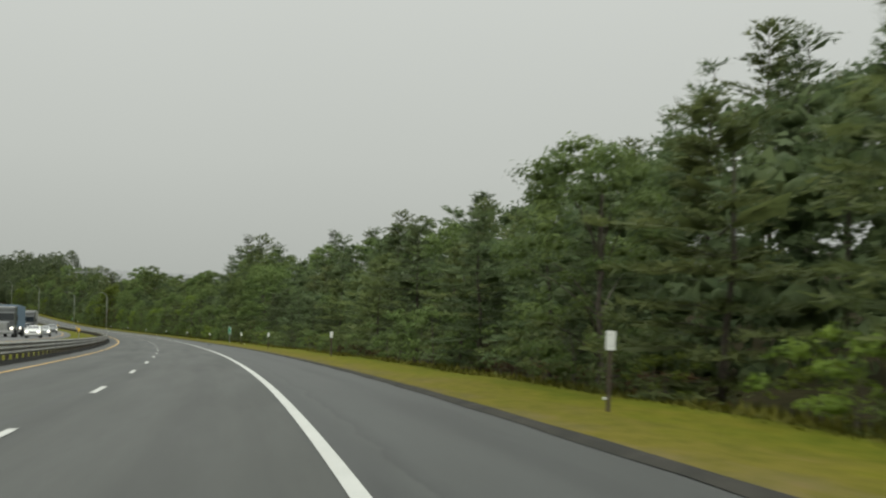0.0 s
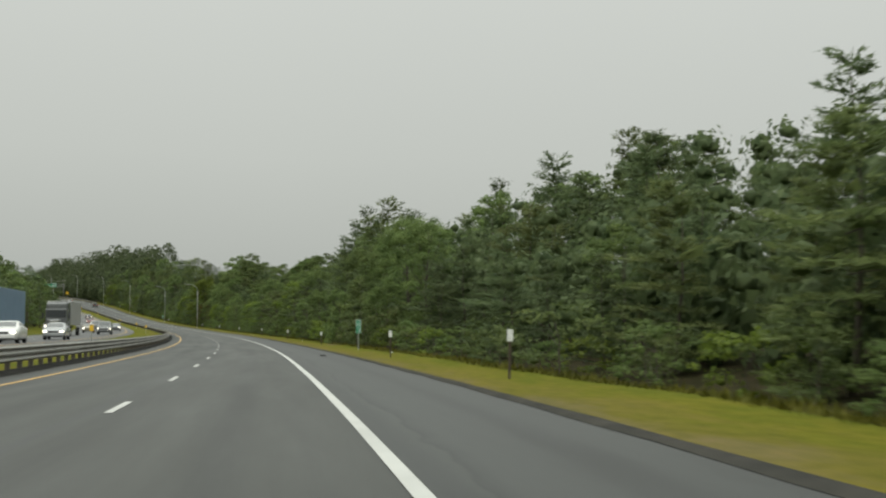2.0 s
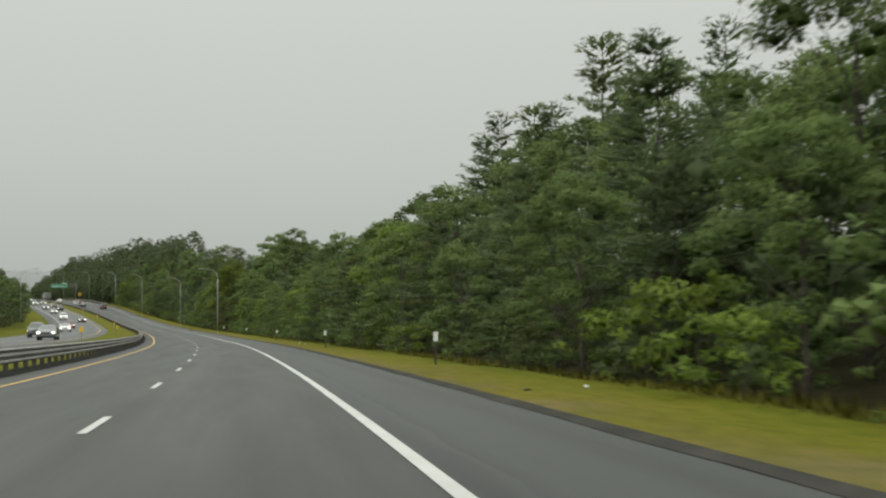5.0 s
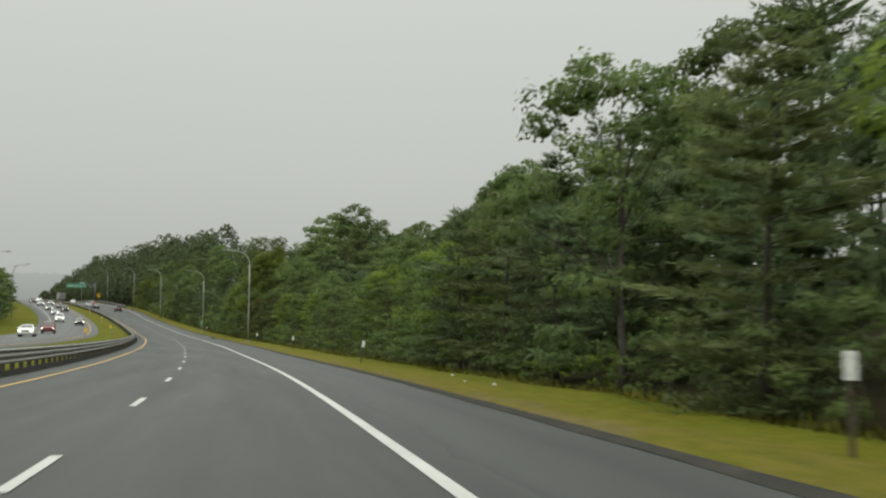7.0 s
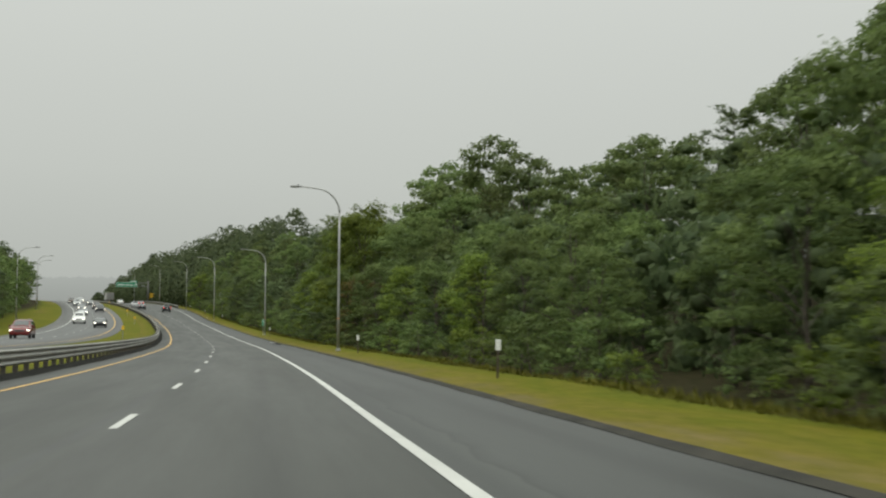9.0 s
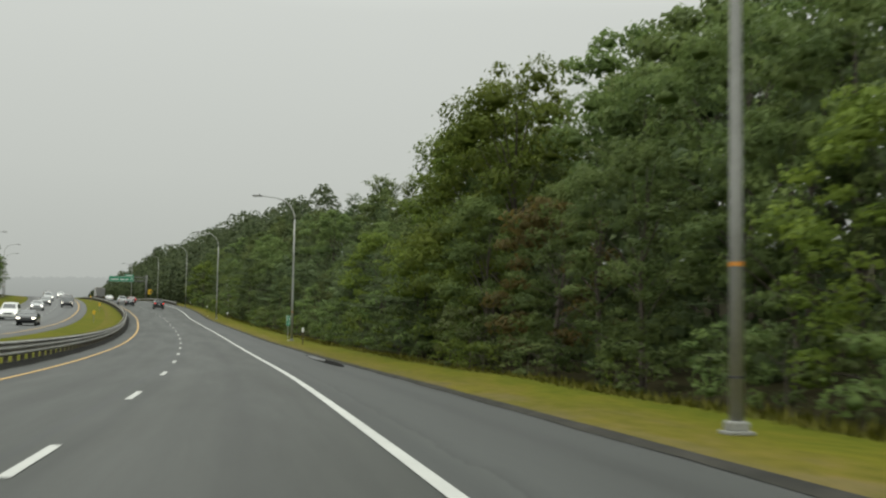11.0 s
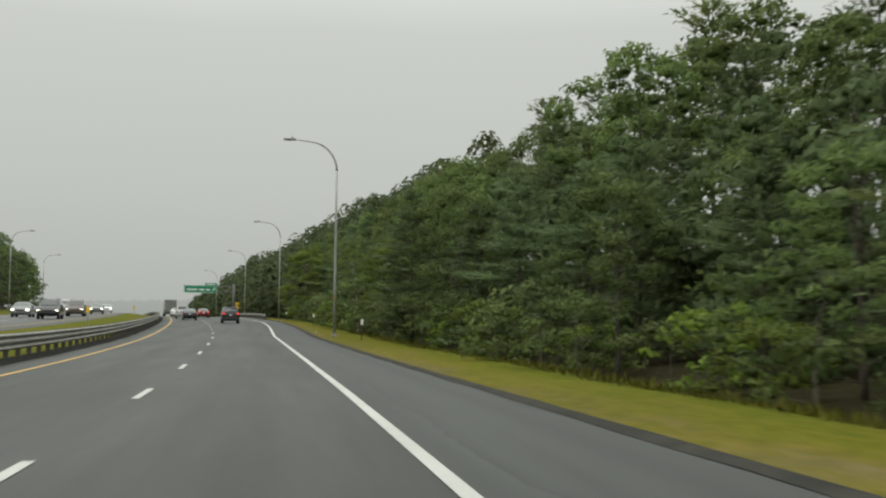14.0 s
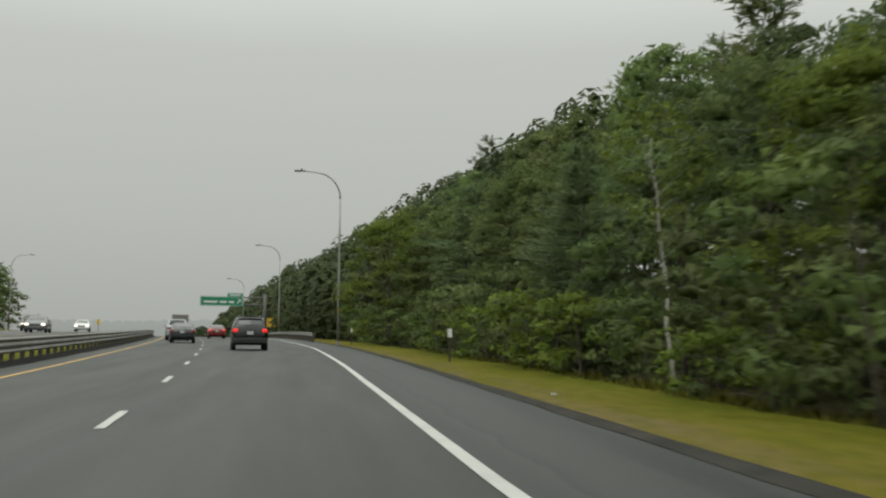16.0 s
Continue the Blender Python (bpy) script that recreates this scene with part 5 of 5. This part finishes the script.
def semi_truck(m, trailer_colour, label):
    """A long-nosed tractor with a box trailer, headlights on."""
    ob = empty("semi_truck", m, label, "truck", "oncoming vehicles")
    steel = PAINTS["grey"]
    part("hood", box((1.5, 1.9, 1.15), (0, 7.6, 1.35), 0.22, seg=3), steel, ob)
    part("cab", box((2.3, 1.6, 2.2), (0, 5.9, 2.0), 0.16), steel, ob)
    part("sleeper", box((2.4, 1.7, 2.9), (0, 4.5, 2.35), 0.22, seg=3), steel, ob)
    part("roof_fairing", box((2.3, 1.5, 0.8), (0, 5.3, 3.35), 0.30, seg=3), steel, ob)
    part("windscreen", box((2.05, 0.06, 0.80), (0, 6.72, 2.52), 0.02), GLASS_DARK, ob, "dark windscreen")
    part("grille", box((0.95, 0.08, 0.95), (0, 8.56, 1.30), 0.03), CHROME, ob, "bright grille")
    part("bumper", box((2.35, 0.22, 0.40), (0, 8.55, 0.62), 0.06), CHROME, ob, "bright bumper")
    for sgn in (-1, 1):
        part("fender", box((0.5, 1.5, 0.7), (sgn * 0.95, 7.6, 1.05), 0.16, seg=3), steel, ob)
        part("headlight", box((0.28, 0.12, 0.24), (sgn * 0.92, 8.38, 1.10), 0.05), HEAD_ON, ob, "lit white headlight")
        part("mirror", box((0.18, 0.10, 0.70), (sgn * 1.42, 6.7, 2.3), 0.03), TRIM_BLACK, ob)
        part("exhaust_stack", box((0.15, 0.15, 2.6), (sgn * 1.15, 3.6, 2.6), 0.05), CHROME, ob)
        for y in (7.4, 3.2, 2.0, -8.0, -9.2):
            wheel(ob, sgn * 1.05, y, 0.50, 0.32, sgn)
    part("trailer", box((2.55, 14.0, 2.75), (0, -3.6, 2.62), 0.05), trailer_colour, ob, "plain box trailer")
    part("chassis", box((1.0, 17.0, 0.25), (0, -1.0, 1.05), 0.03), TRIM_BLACK, ob)
    return ob


# vehicles ahead on our side
car("suv", "black", "black SUV with lit red tail lights on the road", "vehicles ahead", "tail", road_pose(599.5, 0.65))
car("sedan", "charcoal", "charcoal sedan on the asphalt carriageway", "vehicles ahead", "off", road_pose(624.0, -3.35))
car("sedan", "red", "dark red sedan with lit tail lights on asphalt", "vehicles ahead", "tail", road_pose(664.0, -0.1))
car("pickup", "silver", "silver pickup truck behind a dark sedan", "vehicles ahead", "off", road_pose(639.0, -4.0), "pickup")
box_truck(road_pose(734.0, -2.8), "white", "pale box truck with grey rear doors")
car("sedan", "white", "white sedan on the misty carriageway", "vehicles ahead", "off", road_pose(690.0, -3.6))

# oncoming vehicles, lamps lit
OUTER, INNER = -19.3, -15.6
BLUE_TRAILER = plain("blue_trailer_side", (0.09, 0.15, 0.22), (0.12, 0.19, 0.27), 0.7, 0.5)
GREY_TRAILER = plain("grey_trailer_side", (0.22, 0.22, 0.21), (0.30, 0.30, 0.29), 0.7, 0.5)
semi_truck(road_pose(160.0, OUTER, 0.47, 180), BLUE_TRAILER, "dark semi truck with a blue box trailer")
semi_truck(road_pose(212.0, OUTER, 0.47, 180), GREY_TRAILER, "dark semi truck with a grey box trailer")
WORDS = {"sedan": "sedan", "suv": "SUV", "pickup": "pickup truck", "van": "van"}
for shape, colour, s, d in (("sedan", "white", 148, INNER), ("sedan", "silver", 172, INNER), ("suv", "grey", 232, INNER), ("sedan", "tan", 262, OUTER), ("sedan", "grey", 288, INNER), ("pickup", "grey", 318, OUTER),
                            ("sedan", "white", 382, OUTER), ("suv", "red", 418, OUTER), ("sedan", "black", 484, INNER), ("van", "white", 505, OUTER),
                            ("sedan", "silver", 552, OUTER), ("suv", "black", 577, INNER), ("sedan", "grey", 588, OUTER), ("suv", "brown", 602, INNER), ("van", "silver", 632, OUTER), ("sedan", "grey", 641, INNER),
                            ("suv", "brown", 668, OUTER), ("sedan", "white", 690, INNER)):
    car(shape, colour, f"{colour} oncoming {WORDS[shape]} with lit headlights", "oncoming vehicles", "head", road_pose(float(s), d, 0.47, 180), "pickup" if shape == "pickup" else ("van" if shape == "van" else "car"))


# ---- details on the shoulder and verge ----
def blob(name, s, d, half_s, half_d, z, mat, label, category, seed=0, turn=0.0, n=40, rough=0.12, kind="structure", on_ground=False):
    """A flat patch with an uneven rim that lies on the road or verge."""
    r = np.random.default_rng(seed)
    ph = r.uniform(0, 6.28, 4)
    v = [at_road(s, d, z + (float(ground_z(np.array(s), np.array(d))) if on_ground else 0.0))]
    rings = (0.3, 0.55, 0.8, 1.0) if on_ground else (1.0,)
    for size in rings:
        for k in range(n):
            a = 2 * math.pi * k / n
            q = size * (1 + rough * sum(math.sin((j + 2) * a + ph[j]) / (j + 1) for j in range(4)))
            ds, dd = half_s * q * math.cos(a), half_d * q * math.sin(a)
            sv, dv = s + ds, d + dd + turn * ds
            drop = 0.06 * (size == 1.0) * on_ground
            v.append(at_road(sv, dv, z - drop + (float(ground_z(np.array(sv), np.array(dv))) if on_ground else 0.0)))
    f = [(0, 1 + k, 1 + (k + 1) % n) for k in range(n)]
    for i in range(len(rings) - 1):
        o = 1 + i * n
        f += [(o + k, o + n + k, o + n + (k + 1) % n, o + (k + 1) % n) for k in range(n)]
    return tagged(solid(name, v, f, mat), label, category, kind=kind)


blob("puddle", 424.6, 4.26, 4.2, 0.23, 0.012, PUDDLE, "shallow drying puddle on the shoulder", "puddle", 3, 0.006, 60, 0.05)
blob("wet_edge", 421.0, 4.24, 8.4, 0.31, 0.006, plain("wet_asphalt", (0.005, 0.005, 0.005), (0.010, 0.010, 0.009), 1.5, 0.9, 0, 0.1, 0.04), "dark wet rim of the puddle", "road", 3, 0.006, 60, 0.06)
for s, d, hs, hd, seed in ((167.6, 7.8, 1.9, 1.1, 4),):
    blob("bare_patch", s, d, hs, hd, 0.04, EARTH, "bare sandy earth patch in the verge", "ground", seed, 0, 48, 0.4, on_ground=True)

berm_s = np.arange(-60, 720, 2.0)
strip("asphalt_edge", berm_s, lambda s, c: pave_edge(s) + c[0] + 0.03 * np.sin(s * 0.9 + c[0] * 7), lambda s, l: 0.006 + 0.05 * np.clip(1 - np.abs((l - 0.05 - pave_edge(s)) / 0.20), 0, 1),
      plain("crumbling_asphalt_edge", (0.026, 0.026, 0.023), (0.050, 0.047, 0.040), 1.2, 0.95, 0, 0.6, 0.08), [(-0.16,), (-0.06,), (0.0,), (0.05,), (0.12,), (0.26,)], pave_edge, road, "dark crumbling asphalt rim")

strip("median_berm", np.arange(30, 840, 3.0), lambda s, c: rail_d(s) + c[0] + 0.04 * np.sin(s * 0.7 + c[0] * 5), lambda s, l: 0.004 + 0.13 * np.clip(1 - np.abs((l - rail_d(s) - 0.05) / 0.42), 0, 1),
      plain("dark_berm_asphalt", (0.012, 0.012, 0.011), (0.026, 0.025, 0.022), 1.0, 0.95, 0, 0.6, 0.06), [(-0.40,), (-0.2,), (0.0,), (0.15,), (0.3,), (0.50,)], lambda s: rail_d(s), road, "dark asphalt berm under the median rail")

for s, d, size, seed in ((128.2, 3.35, 0.16, 1), (190.6, 5.4, 0.10, 2)):
    bm = box((size * 1.6, size, size * 0.35), (0, 0, size * 0.16), size * 0.10)
    r = np.random.default_rng(seed)
    for v in bm.verts:
        v.co += Vector(tuple(r.normal(size=3) * size * 0.10))
    holder = empty("tyre_scrap", road_pose(s, d, 0.0 if d < 4.5 else 0.04, 30 * seed), "torn black scrap of tyre rubber on the shoulder", "debris", "road debris")
    part("scrap", bm, TYRE, holder)
for s, d, size in ((271.9, 6.78, 0.16), (267.9, 6.35, 0.13), (265.3, 6.63, 0.18), (471.5, 8.3, 0.12), (464.1, 6.3, 0.16), (130.6, 7.2, 0.14), (21.0, 6.6, 0.14), (190.6, 6.6, 0.2), (556.0, 5.6, 0.12)):
    size *= 0.65
    bm = box((size, size * 0.6, size * 0.35), (0, 0, size * 0.12), size * 0.08)
    for i, v in enumerate(bm.verts):
        v.co += Vector((math.sin(i * 2.1), math.cos(i * 1.7), math.sin(i * 3.3))) * size * 0.10
    holder = empty("litter", road_pose(s, d, float(ground_z(np.array(s), np.array(d))) + 0.02, s * 7), "crumpled white scrap of litter in the grass", "litter", "roadside litter")
    part("scrap", bm, WHITE_SIGN, holder)
